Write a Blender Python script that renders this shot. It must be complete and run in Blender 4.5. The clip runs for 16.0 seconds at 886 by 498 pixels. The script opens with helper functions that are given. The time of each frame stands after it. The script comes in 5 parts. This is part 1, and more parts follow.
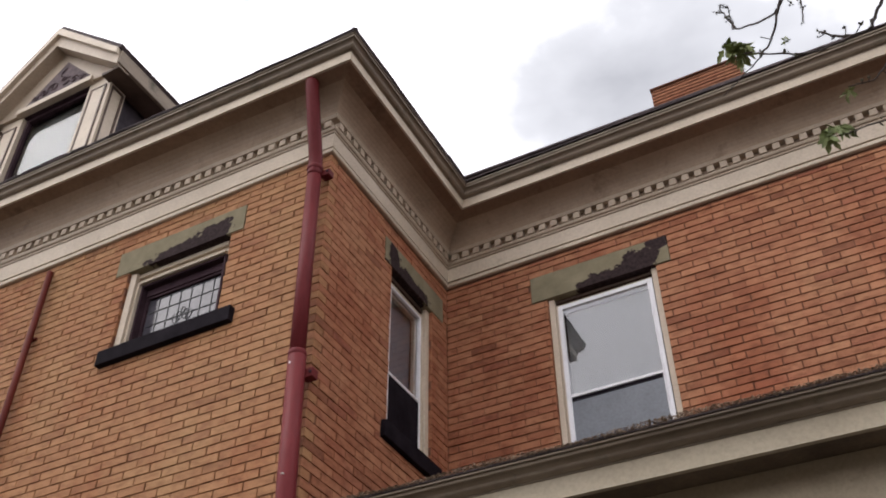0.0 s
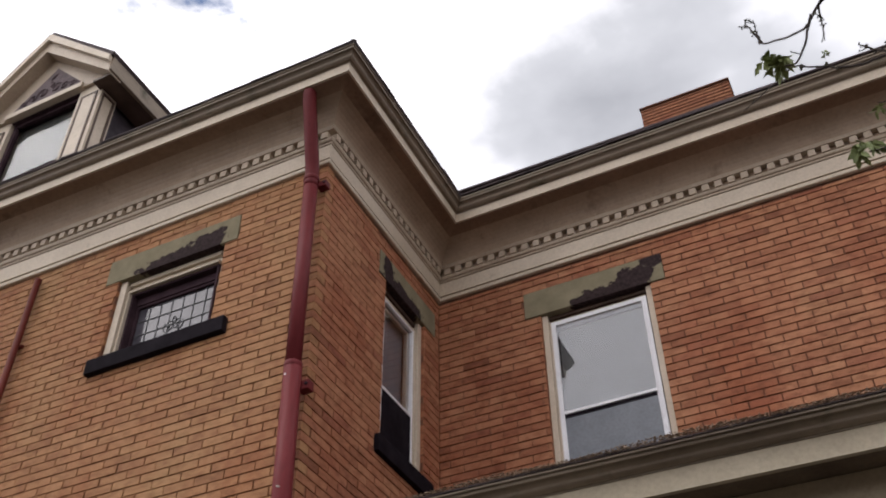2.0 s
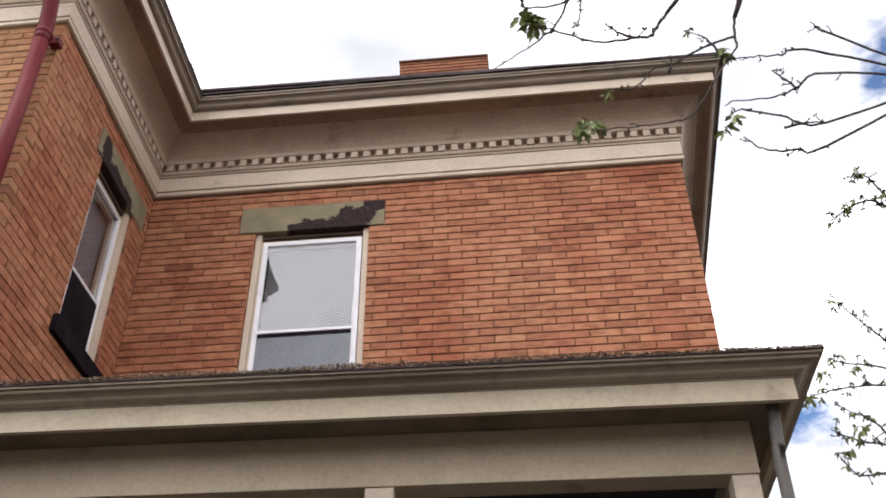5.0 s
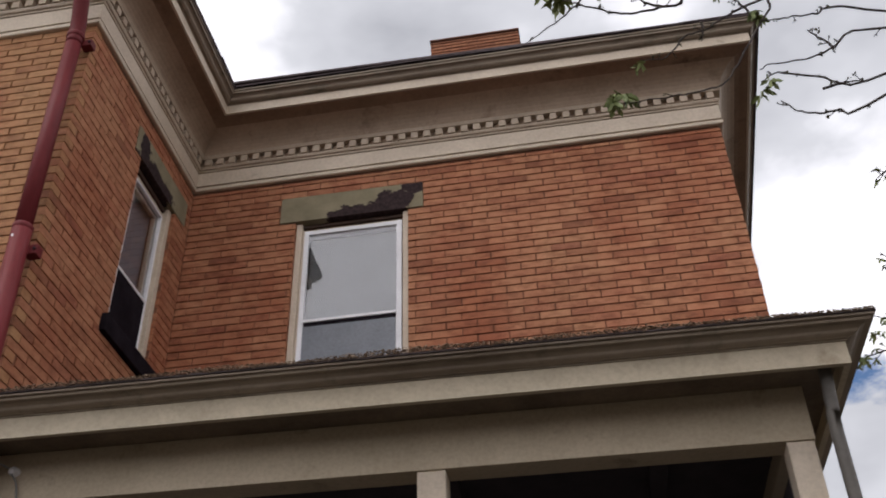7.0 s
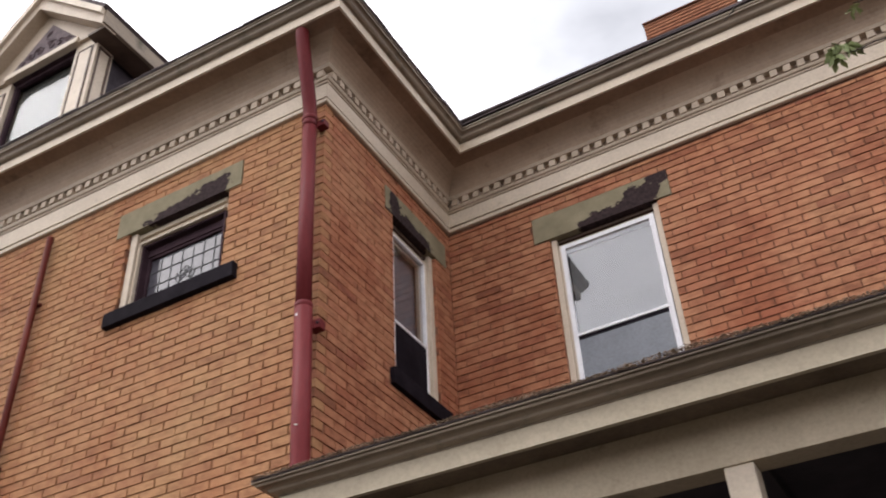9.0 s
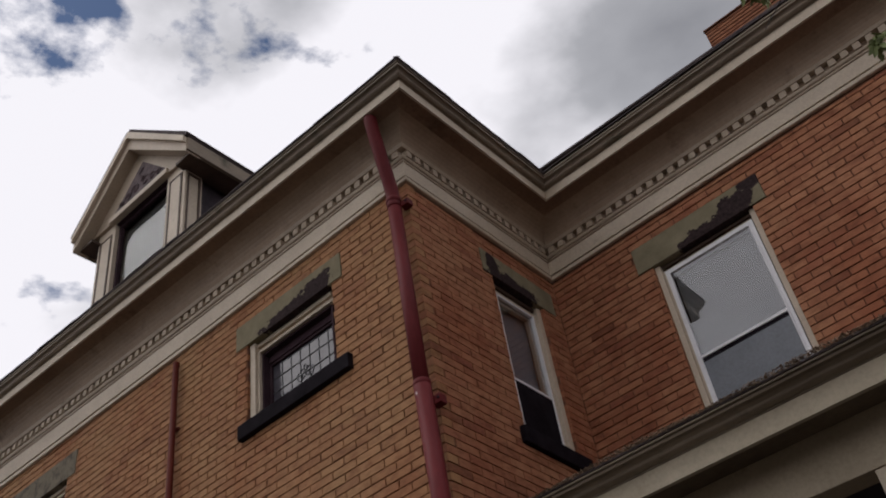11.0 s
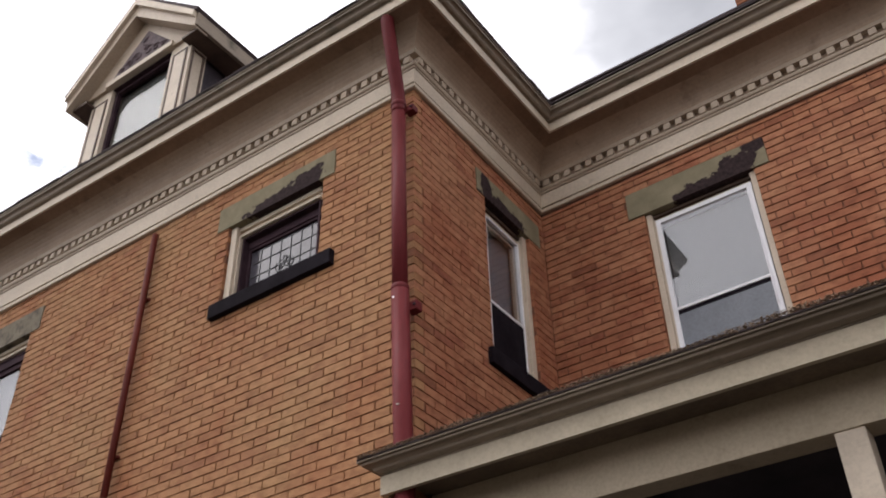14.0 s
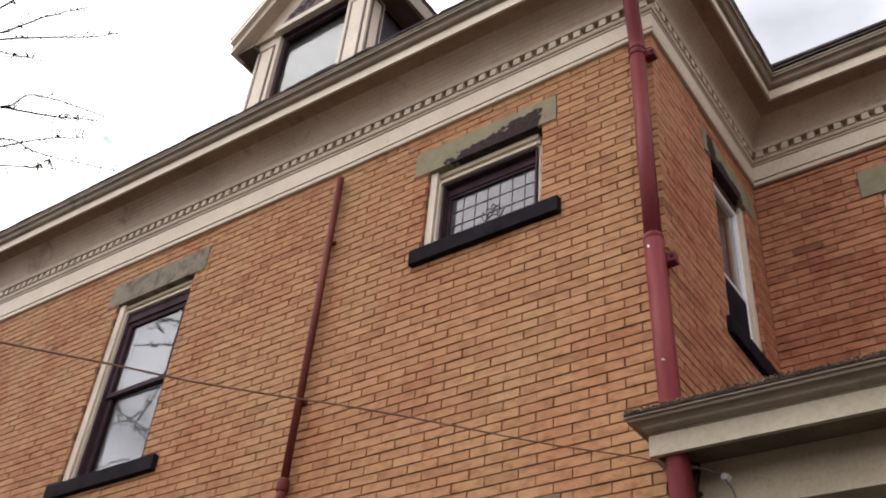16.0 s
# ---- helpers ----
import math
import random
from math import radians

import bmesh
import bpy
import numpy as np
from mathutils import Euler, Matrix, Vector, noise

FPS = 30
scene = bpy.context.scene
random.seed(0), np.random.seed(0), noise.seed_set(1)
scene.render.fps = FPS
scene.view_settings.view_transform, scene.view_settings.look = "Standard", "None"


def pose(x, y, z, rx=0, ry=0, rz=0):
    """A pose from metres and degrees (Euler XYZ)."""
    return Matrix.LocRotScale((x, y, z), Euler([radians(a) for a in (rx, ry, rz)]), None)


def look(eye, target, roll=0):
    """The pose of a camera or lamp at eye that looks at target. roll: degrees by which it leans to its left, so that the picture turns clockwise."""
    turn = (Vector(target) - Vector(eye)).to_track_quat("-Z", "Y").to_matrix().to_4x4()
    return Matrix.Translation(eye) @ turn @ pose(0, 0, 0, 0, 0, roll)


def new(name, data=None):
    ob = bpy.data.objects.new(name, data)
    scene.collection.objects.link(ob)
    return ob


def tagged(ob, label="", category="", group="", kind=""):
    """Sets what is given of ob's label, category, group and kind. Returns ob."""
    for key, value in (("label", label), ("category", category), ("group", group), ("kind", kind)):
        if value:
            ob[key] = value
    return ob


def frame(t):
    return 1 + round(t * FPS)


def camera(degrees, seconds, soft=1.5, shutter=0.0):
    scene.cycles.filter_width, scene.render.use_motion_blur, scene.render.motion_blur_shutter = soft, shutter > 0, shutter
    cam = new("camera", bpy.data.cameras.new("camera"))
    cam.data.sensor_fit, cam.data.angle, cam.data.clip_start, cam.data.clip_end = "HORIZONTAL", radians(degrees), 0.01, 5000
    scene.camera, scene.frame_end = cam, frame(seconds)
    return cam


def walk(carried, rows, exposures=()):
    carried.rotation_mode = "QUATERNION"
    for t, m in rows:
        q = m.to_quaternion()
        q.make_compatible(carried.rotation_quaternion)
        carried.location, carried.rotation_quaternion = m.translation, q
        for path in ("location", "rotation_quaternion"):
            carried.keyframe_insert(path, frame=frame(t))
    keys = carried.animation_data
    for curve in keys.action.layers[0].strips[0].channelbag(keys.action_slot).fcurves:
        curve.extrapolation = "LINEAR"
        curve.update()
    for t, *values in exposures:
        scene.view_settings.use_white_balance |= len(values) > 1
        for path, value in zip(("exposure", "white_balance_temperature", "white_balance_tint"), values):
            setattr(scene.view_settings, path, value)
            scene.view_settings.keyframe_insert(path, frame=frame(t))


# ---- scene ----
cam = camera(48.1, 16.0, 1.9, 0.15)
PATH = [
    (0, (3.324, -4.434, 2.17), (2.622, -3.097, 3.481), -0.4),
    (0.5, (3.213, -4.462, 2.195), (2.518, -3.116, 3.501), -0.1),
    (1, (3.171, -4.479, 2.198), (2.488, -3.137, 3.514), -0.1),
    (1.5, (3.192, -4.487, 2.2), (2.507, -3.176, 3.546), -0.4),
    (2, (3.179, -4.461, 2.178), (2.527, -3.123, 3.514), -0.5),
    (2.5, (3.17, -4.421, 2.148), (2.527, -3.022, 3.424), -0.3),
    (3, (3.168, -4.413, 2.15), (2.532, -2.956, 3.364), -0.4),
    (3.5, (3.177, -4.441, 2.163), (2.499, -3.007, 3.38), -0.5),
    (4, (3.176, -4.4, 2.142), (2.692, -2.885, 3.355), -0.4),
    (4.5, (3.199, -4.388, 2.114), (2.931, -2.838, 3.349), 0.0),
    (4.7, (3.179, -4.39, 2.1), (3.031, -2.828, 3.339), -0.5),
    (6.8, (3.184, -4.404, 2.121), (2.993, -2.828, 3.338), -1.2),
    (7, (3.197, -4.386, 2.129), (2.959, -2.808, 3.334), -1.7),
    (7.5, (3.219, -4.402, 2.152), (2.814, -2.851, 3.347), -2.4),
    (8, (3.282, -4.393, 2.142), (2.76, -2.895, 3.361), -2.7),
    (8.5, (3.298, -4.399, 2.161), (2.692, -2.949, 3.397), -2.8),
    (9, (3.284, -4.418, 2.171), (2.552, -3.022, 3.401), -3.3),
    (9.2, (3.293, -4.422, 2.183), (2.484, -3.089, 3.436), -3.5),
    (11.3, (3.415, -4.443, 2.174), (2.551, -3.225, 3.504), -10.2),
    (11.5, (3.403, -4.421, 2.178), (2.556, -3.176, 3.495), -8.2),
    (12, (3.396, -4.4, 2.163), (2.67, -3.134, 3.531), -5.1),
    (12.5, (3.394, -4.411, 2.155), (2.643, -3.149, 3.511), -4.0),
    (13, (3.454, -4.375, 2.131), (2.633, -3.105, 3.44), -3.5),
    (13.5, (3.4, -4.385, 2.103), (2.552, -3.111, 3.389), -2.9),
    (14, (3.272, -4.388, 2.096), (2.373, -3.085, 3.318), -1.5),
    (14.5, (2.956, -4.468, 2.024), (2.066, -3.129, 3.213), -2.0),
    (15, (2.589, -4.492, 1.981), (1.463, -3.208, 3.022), 3.5),
    (15.5, (2.239, -4.432, 2.14), (1.135, -3.189, 3.252), 4.6),
    (16, (1.869, -4.518, 2.079), (0.884, -3.288, 3.311), 5.6),
]
EXPOSURES = [(0, -0.69), (1.5, -0.68), (2.0, -0.92), (2.5, -1.05), (3.0, -0.64), (3.5, -0.46), (4.5, -0.11), (4.7, -0.11), (6.8, -0.98), (7.5, -0.69), (8.0, -0.47), (8.5, -0.41), (9.0, -0.39), (9.2, -0.39), (11.3, -1.89), (12.0, -1.63), (12.5, -1.58), (13, -1.47), (13.5, -1.16), (14, -0.83), (14.5, -0.66), (15, -0.61), (15.5, -0.38), (16, -0.41)]
WHITE_BALANCE = (6430, 14.0)
walk(cam, [(t, look(eye, target, roll)) for t, eye, target, roll in PATH], [(t, stops, *WHITE_BALANCE) for t, stops in EXPOSURES])

# ---- world, sun ----
world = bpy.data.worlds.new("sky")
scene.world = world
world.use_nodes = True
wn, wl = world.node_tree.nodes, world.node_tree.links
wn.clear()
w_out = wn.new("ShaderNodeOutputWorld")
w_bg = wn.new("ShaderNodeBackground")
w_sky = wn.new("ShaderNodeTexSky")
w_sky.sky_type, w_sky.sun_disc = "NISHITA", False
SUN_EL, SUN_AZ = 56.0, 228.0
w_sky.sun_elevation, w_sky.sun_rotation = radians(SUN_EL), radians(SUN_AZ)
w_co = wn.new("ShaderNodeTexCoord")
w_map = wn.new("ShaderNodeMapping")
w_map.inputs["Location"].default_value = (-14.684, -0.673, -5.675)
w_map.inputs["Scale"].default_value = (1.0, 1.0, 1.9)
w_map2 = wn.new("ShaderNodeMapping")
w_map2.inputs["Location"].default_value = (5.468, 13.501, -2.11)
w_map2.inputs["Scale"].default_value = (1.0, 1.0, 1.9)
w_n1 = wn.new("ShaderNodeTexNoise")
w_n1.inputs["Scale"].default_value, w_n1.inputs["Detail"].default_value, w_n1.inputs["Roughness"].default_value = 3.4, 9.0, 0.56
w_n2 = wn.new("ShaderNodeTexNoise")
w_n2.inputs["Scale"].default_value, w_n2.inputs["Detail"].default_value = 2.1, 8.0
w_cover = wn.new("ShaderNodeValToRGB")
w_cover.color_ramp.elements[0].position, w_cover.color_ramp.elements[1].position = 0.345, 0.395
w_shade = wn.new("ShaderNodeValToRGB")
w_shade.color_ramp.elements.new(0.37)
for w_stop, (w_at, w_tone) in zip(w_shade.color_ramp.elements, ((0.34, (1.12, 1.16, 1.24, 1)), (0.455, (1.75, 1.80, 1.88, 1)), (0.575, (4.0, 4.0, 4.1, 1)))):
    w_stop.position, w_stop.color = w_at, w_tone
w_blue = wn.new("ShaderNodeMix")
w_blue.data_type, w_blue.blend_type = "RGBA", "MULTIPLY"
w_blue.inputs["Factor"].default_value = 1.0
w_blue.inputs[7].default_value = (0.22, 0.25, 0.28, 1)
w_mix = wn.new("ShaderNodeMix")
w_mix.data_type = "RGBA"
wl.new(w_co.outputs["Generated"], w_map.inputs["Vector"])
wl.new(w_map.outputs["Vector"], w_n1.inputs["Vector"])
wl.new(w_co.outputs["Generated"], w_map2.inputs["Vector"])
wl.new(w_map2.outputs["Vector"], w_n2.inputs["Vector"])
wl.new(w_n1.outputs["Fac"], w_cover.inputs["Fac"])
# the clouds are brighter on the sun's side
w_west = wn.new("ShaderNodeVectorMath")
w_west.operation = "DOT_PRODUCT"
w_west.inputs[1].default_value = (-1.0, 0.0, 0.0)
w_past, w_lift = wn.new("ShaderNodeMath"), wn.new("ShaderNodeMath")
w_past.operation, w_lift.operation = "SUBTRACT", "MULTIPLY_ADD"
w_past.use_clamp = True
w_past.inputs[1].default_value, w_lift.inputs[1].default_value = 0.28, 0.30
wl.new(w_co.outputs["Generated"], w_west.inputs[0])
wl.new(w_west.outputs["Value"], w_past.inputs[0])
wl.new(w_past.outputs[0], w_lift.inputs[0])
wl.new(w_n2.outputs["Fac"], w_lift.inputs[2])
wl.new(w_lift.outputs[0], w_shade.inputs["Fac"])
wl.new(w_sky.outputs["Color"], w_blue.inputs[6])
wl.new(w_cover.outputs["Color"], w_mix.inputs["Factor"])
wl.new(w_blue.outputs[2], w_mix.inputs[6])
wl.new(w_shade.outputs["Color"], w_mix.inputs[7])
wl.new(w_mix.outputs[2], w_bg.inputs["Color"])
wl.new(w_bg.outputs["Background"], w_out.inputs["Surface"])
w_bg.inputs["Strength"].default_value = 0.8

sun = new("sun", bpy.data.lights.new("sun", "SUN"))
sun.data.energy, sun.data.angle, sun.data.color = 2.2, radians(45), (1.0, 0.96, 0.9)
SUN_FROM = Vector((-0.50, -0.45, 1.0))
sun.matrix_world = look(SUN_FROM * 30, (0, 0, 0))


# ---- materials ----
def node_material(name, rough=0.7, metal=0.0, spec=0.4):
    m = bpy.data.materials.new(name)
    m.use_nodes = True
    b = m.node_tree.nodes["Principled BSDF"]
    b.inputs["Roughness"].default_value, b.inputs["Metallic"].default_value = rough, metal
    b.inputs["Specular IOR Level"].default_value = spec
    return m, m.node_tree.nodes, m.node_tree.links, b


def noise_node(n, l, scale, detail=4.0, rough=0.55, vec=None, stretch=None):
    t = n.new("ShaderNodeTexNoise")
    t.inputs["Scale"].default_value, t.inputs["Detail"].default_value, t.inputs["Roughness"].default_value = scale, detail, rough
    if vec is not None:
        if stretch:
            mp = n.new("ShaderNodeMapping")
            mp.inputs["Scale"].default_value = stretch
            l.new(vec, mp.inputs["Vector"])
            vec = mp.outputs["Vector"]
        l.new(vec, t.inputs["Vector"])
    return t.outputs["Fac"]


def ramp_node(n, l, fac, stops):
    r = n.new("ShaderNodeValToRGB")
    e = r.color_ramp.elements
    while len(e) < len(stops):
        e.new(0.5)
    for k, (p, c) in zip(e, stops):
        k.position, k.color = p, (*c, 1) if len(c) == 3 else c
    l.new(fac, r.inputs["Fac"])
    return r.outputs["Color"]


def mix_node(n, l, fac, a, b, how="MIX"):
    x = n.new("ShaderNodeMix")
    x.data_type, x.blend_type = "RGBA", how
    for k, v in ((0, fac), (6, a), (7, b)):
        if isinstance(v, (int, float)):
            x.inputs[k].default_value = v
        elif isinstance(v, tuple):
            x.inputs[k].default_value = (*v, 1)
        else:
            l.new(v, x.inputs[k])
    return x.outputs[2]


def bump_node(n, l, b, height, strength=0.3, dist=0.004):
    u = n.new("ShaderNodeBump")
    u.inputs["Strength"].default_value, u.inputs["Distance"].default_value = strength, dist
    l.new(height, u.inputs["Height"])
    l.new(u.outputs["Normal"], b.inputs["Normal"])


def place_of(n):
    return n.new("ShaderNodeNewGeometry").outputs["Position"]


def brick_material(name, single, tint=(1, 1, 1), even=0.0):
    m, n, l, b = node_material(name, 0.82, 0, 0.25)
    at = place_of(n)
    if single:
        ran = n.new("ShaderNodeObjectInfo").outputs["Random"]
    else:
        ran = n.new("ShaderNodeNewGeometry").outputs["Random Per Island"]
    tone = ramp_node(n, l, ran, [(0.0, (0.20, 0.088, 0.052)), (0.06, (0.285, 0.132, 0.076)), (0.30, (0.335, 0.166, 0.096)), (0.55, (0.365, 0.190, 0.110)), (0.80, (0.395, 0.212, 0.124)), (0.95, (0.325, 0.150, 0.090)), (1.0, (0.25, 0.104, 0.066))])
    tone = mix_node(n, l, even, tone, (0.355, 0.186, 0.104))
    fleck = ramp_node(n, l, noise_node(n, l, 170, 3, 0.7, at), [(0.34, (0.62, 0.6, 0.58)), (0.5, (1, 1, 1)), (0.7, (1.1, 1.08, 1.05))])
    c = mix_node(n, l, 0.8, tone, fleck, "MULTIPLY")
    smear = ramp_node(n, l, noise_node(n, l, 9, 5, 0.6, at, (1, 1, 2.2)), [(0.34, (0.60, 0.53, 0.50)), (0.55, (1.05, 1.05, 1.04))])
    c = mix_node(n, l, 0.75, c, smear, "MULTIPLY")
    broad = ramp_node(n, l, noise_node(n, l, 1.3, 5, 0.62, at, (1, 1, 0.6)), [(0.34, (0.84, 0.66, 0.58)), (0.48, (1.0, 0.97, 0.93)), (0.64, (1.02, 1.12, 1.08))])
    c = mix_node(n, l, 0.8, c, broad, "MULTIPLY")
    c = mix_node(n, l, 1.0, c, tint, "MULTIPLY")
    l.new(c, b.inputs["Base Color"])
    bump_node(n, l, b, noise_node(n, l, 120, 4, 0.65, at), 0.35, 0.003)
    return m


def plain_material(name, dark, light, scale=5.0, grain=60.0, rough=0.6, bump=0.15, stretch=None, metal=0.0, spec=0.4, dirt=None, dirt_at=(0.56, 0.7)):
    """A surface that varies between two colours, with fine grain, and patches of dirt where asked."""
    m, n, l, b = node_material(name, rough, metal, spec)
    at = place_of(n)
    c = ramp_node(n, l, noise_node(n, l, scale, 5, 0.6, at, stretch), [(0.3, dark), (0.68, light)])
    g = ramp_node(n, l, noise_node(n, l, grain, 4, 0.65, at, stretch), [(0.3, (0.84, 0.83, 0.82)), (0.6, (1.04, 1.04, 1.04))])
    c = mix_node(n, l, 0.8, c, g, "MULTIPLY")
    if dirt:
        d = ramp_node(n, l, noise_node(n, l, scale * 1.7, 7, 0.68, at), [(dirt_at[0], (0, 0, 0)), (dirt_at[1], (1, 1, 1))])
        c = mix_node(n, l, d, c, dirt)
    l.new(c, b.inputs["Base Color"])
    if bump:
        bump_node(n, l, b, noise_node(n, l, grain, 4, 0.6, at, stretch), bump, 0.003)
    return m


def peeled_material(name, spots):
    """Olive painted stone whose paint has come off round a spot, baring the dark stone."""
    m, n, l, b = node_material(name, 0.85, 0, 0.10)
    at = place_of(n)
    paint = ramp_node(n, l, noise_node(n, l, 6, 5, 0.6, at), [(0.3, (0.182, 0.155, 0.098)), (0.7, (0.268, 0.232, 0.152))])
    bare = ramp_node(n, l, noise_node(n, l, 30, 5, 0.6, at), [(0.3, (0.020, 0.013, 0.013)), (0.7, (0.052, 0.034, 0.034))])
    near = None
    for spot, reach, lift in spots:
        sub, sc, ln = (n.new("ShaderNodeVectorMath") for _ in range(3))
        sub.operation, sc.operation, ln.operation = "SUBTRACT", "MULTIPLY", "LENGTH"
        sub.inputs[1].default_value = spot
        sc.inputs[1].default_value = (1 / reach, 1 / reach, 1 / lift)
        l.new(at, sub.inputs[0])
        l.new(sub.outputs[0], sc.inputs[0])
        l.new(sc.outputs[0], ln.inputs[0])
        dist = ln.outputs["Value"]
        if near is not None:
            low = n.new("ShaderNodeMath")
            low.operation = "MINIMUM"
            l.new(near, low.inputs[0])
            l.new(dist, low.inputs[1])
            dist = low.outputs[0]
        near = dist
    rag = noise_node(n, l, 8, 7, 0.68, at)
    add = n.new("ShaderNodeMath")
    add.operation = "MULTIPLY_ADD"
    add.inputs[1].default_value, add.inputs[2].default_value = 1.9, -0.95
    l.new(rag, add.inputs[0])
    tot = n.new("ShaderNodeMath")
    tot.operation = "ADD"
    l.new(near, tot.inputs[0])
    l.new(add.outputs[0], tot.inputs[1])
    f = ramp_node(n, l, tot.outputs[0], [(0.90, (0, 0, 0)), (0.97, (1, 1, 1))])
    l.new(mix_node(n, l, f, bare, paint), b.inputs["Base Color"])
    bump_node(n, l, b, f, 0.4, 0.004)
    return m


def glass_material(name, tint=(0.93, 0.93, 0.94), base=0.105):
    """Clear pane: see-through, with a mirror gloss by Fresnel and a slight waviness."""
    m = bpy.data.materials.new(name)
    m.use_nodes = True
    n, l = m.node_tree.nodes, m.node_tree.links
    n.clear()
    out, mix = n.new("ShaderNodeOutputMaterial"), n.new("ShaderNodeMixShader")
    clear, gloss, face = n.new("ShaderNodeBsdfTransparent"), n.new("ShaderNodeBsdfGlossy"), n.new("ShaderNodeLayerWeight")
    clear.inputs["Color"].default_value = (*tint, 1)
    gloss.inputs["Roughness"].default_value = 0.02
    rise, lift = n.new("ShaderNodeMath"), n.new("ShaderNodeMath")
    rise.operation, lift.operation = "POWER", "MULTIPLY_ADD"
    rise.inputs[1].default_value = 4.6
    lift.inputs[1].default_value, lift.inputs[2].default_value = 0.7, base
    l.new(face.outputs["Facing"], rise.inputs[0])
    l.new(rise.outputs[0], lift.inputs[0])
    u = n.new("ShaderNodeBump")
    u.inputs["Strength"].default_value, u.inputs["Distance"].default_value = 0.02, 0.01
    l.new(noise_node(n, l, 4.0, 2, 0.5, place_of(n)), u.inputs["Height"])
    l.new(u.outputs["Normal"], gloss.inputs["Normal"])
    l.new(lift.outputs[0], mix.inputs[0])
    l.new(clear.outputs[0], mix.inputs[1])
    l.new(gloss.outputs[0], mix.inputs[2])
    l.new(mix.outputs[0], out.inputs["Surface"])
    return m


RED = (1.075, 0.905, 0.85)                     # the set-back bricks are of a redder batch
TAN = (1.07, 1.045, 0.90)
BRICK_TAN = (brick_material("tan_brick_piece", True, TAN, 0.45), brick_material("tan_brick_field", False, TAN, 0.45))
SIENNA = (0.86, 0.68, 0.62)
BRICK_SIENNA = (brick_material("chimney_brick_piece", True, SIENNA, 0.3), brick_material("chimney_brick_field", False, SIENNA, 0.3))
BRICK_RED = (brick_material("red_brick_piece", True, RED, 0.15), brick_material("red_brick_field", False, RED, 0.15))
MORTAR = plain_material("mortar", (0.095, 0.035, 0.018), (0.180, 0.077, 0.043), 4, 90, 0.95, 0.5)
TRIM = plain_material("trim_paint", (0.43, 0.340, 0.250), (0.53, 0.428, 0.322), 2.2, 45, 0.55, 0.12, None, 0, 0.4, (0.21, 0.16, 0.10), (0.62, 0.80))
TRIM_PALE = plain_material("pale_trim_paint", (0.51, 0.418, 0.315), (0.62, 0.518, 0.398), 2.5, 45, 0.55, 0.12, None, 0, 0.4, (0.27, 0.21, 0.14), (0.64, 0.80))
# trim colour lowered to hold the shade of cove and dentil gaps
SOFFIT = plain_material("shaded_trim_paint", (0.27, 0.188, 0.126), (0.37, 0.268, 0.188), 1.6, 30, 0.6, 0.12, None, 0, 0.35, (0.15, 0.092, 0.056), (0.56, 0.74))
CROWN = plain_material("crown_paint", (0.170, 0.128, 0.090), (0.292, 0.228, 0.164), 2.0, 40, 0.55, 0.15, (0.3, 0.3, 1), 0, 0.4, (0.09, 0.075, 0.045), (0.56, 0.74))
SHINGLE = plain_material("roof_shingle", (0.045, 0.034, 0.036), (0.11, 0.085, 0.085), 6, 120, 0.95, 0.6)
SLATE = plain_material("slate_cheek", (0.028, 0.022, 0.026), (0.075, 0.06, 0.07), 7, 70, 0.8, 0.4)
CARVED = plain_material("carved_panel", (0.055, 0.035, 0.040), (0.13, 0.085, 0.09), 16, 60, 0.75, 0.6)
MAROON = plain_material("maroon_pipe_paint", (0.105, 0.014, 0.016), (0.165, 0.026, 0.028), 4, 40, 0.5, 0.08, (1, 1, 0.25), 0, 0.12, (0.06, 0.012, 0.010), (0.62, 0.78))
RUST = plain_material("rust_pipe_paint", (0.085, 0.014, 0.010), (0.14, 0.026, 0.016), 5, 50, 0.6, 0.15, (1, 1, 0.3), 0, 0.15)
BLACK = plain_material("black_sill_paint", (0.007, 0.005, 0.007), (0.018, 0.014, 0.018), 6, 50, 0.8, 0.2, None, 0, 0.05)
SASH = plain_material("dark_sash_paint", (0.034, 0.019, 0.024), (0.066, 0.038, 0.046), 6, 60, 0.75, 0.1, None, 0, 0.08)
WHITE = plain_material("white_aluminium", (0.74, 0.72, 0.735), (0.86, 0.85, 0.865), 5, 60, 0.35, 0.05, None, 0, 0.5)
SLAT = plain_material("blind_slat", (0.325, 0.335, 0.332), (0.40, 0.41, 0.405), 4, 40, 0.5, 0.05)
SCREEN = plain_material("window_screen", (0.16, 0.17, 0.19), (0.23, 0.243, 0.265), 2, 40, 0.6, 0.05)
CURTAIN = plain_material("curtain", (0.135, 0.145, 0.142), (0.225, 0.238, 0.232), 3, 30, 0.8, 0.05)
GREY_PIPE = plain_material("grey_pipe_paint", (0.080, 0.070, 0.060), (0.13, 0.116, 0.10), 4, 40, 0.6, 0.1)
LITTER = plain_material("leaf_litter", (0.045, 0.024, 0.016), (0.40, 0.29, 0.20), 55, 160, 0.95, 0.3)
# dark brown that carries the shade under the porch eave
PORCH_SOFFIT = plain_material("porch_soffit_shaded", (0.10, 0.072, 0.05), (0.20, 0.15, 0.105), 2.5, 40, 0.7, 0.1)
# near-black that stands in for the shade inside the porch
PORCH_SHADE = plain_material("porch_inner_shade", (0.028, 0.022, 0.025), (0.060, 0.048, 0.052), 3, 30, 0.7, 0.1)
DECK = plain_material("porch_floor_paint", (0.07, 0.065, 0.06), (0.12, 0.11, 0.10), 3, 40, 0.6, 0.1)
LEAD = plain_material("lead_came", (0.03, 0.03, 0.032), (0.07, 0.07, 0.072), 9, 60, 0.5, 0.1)
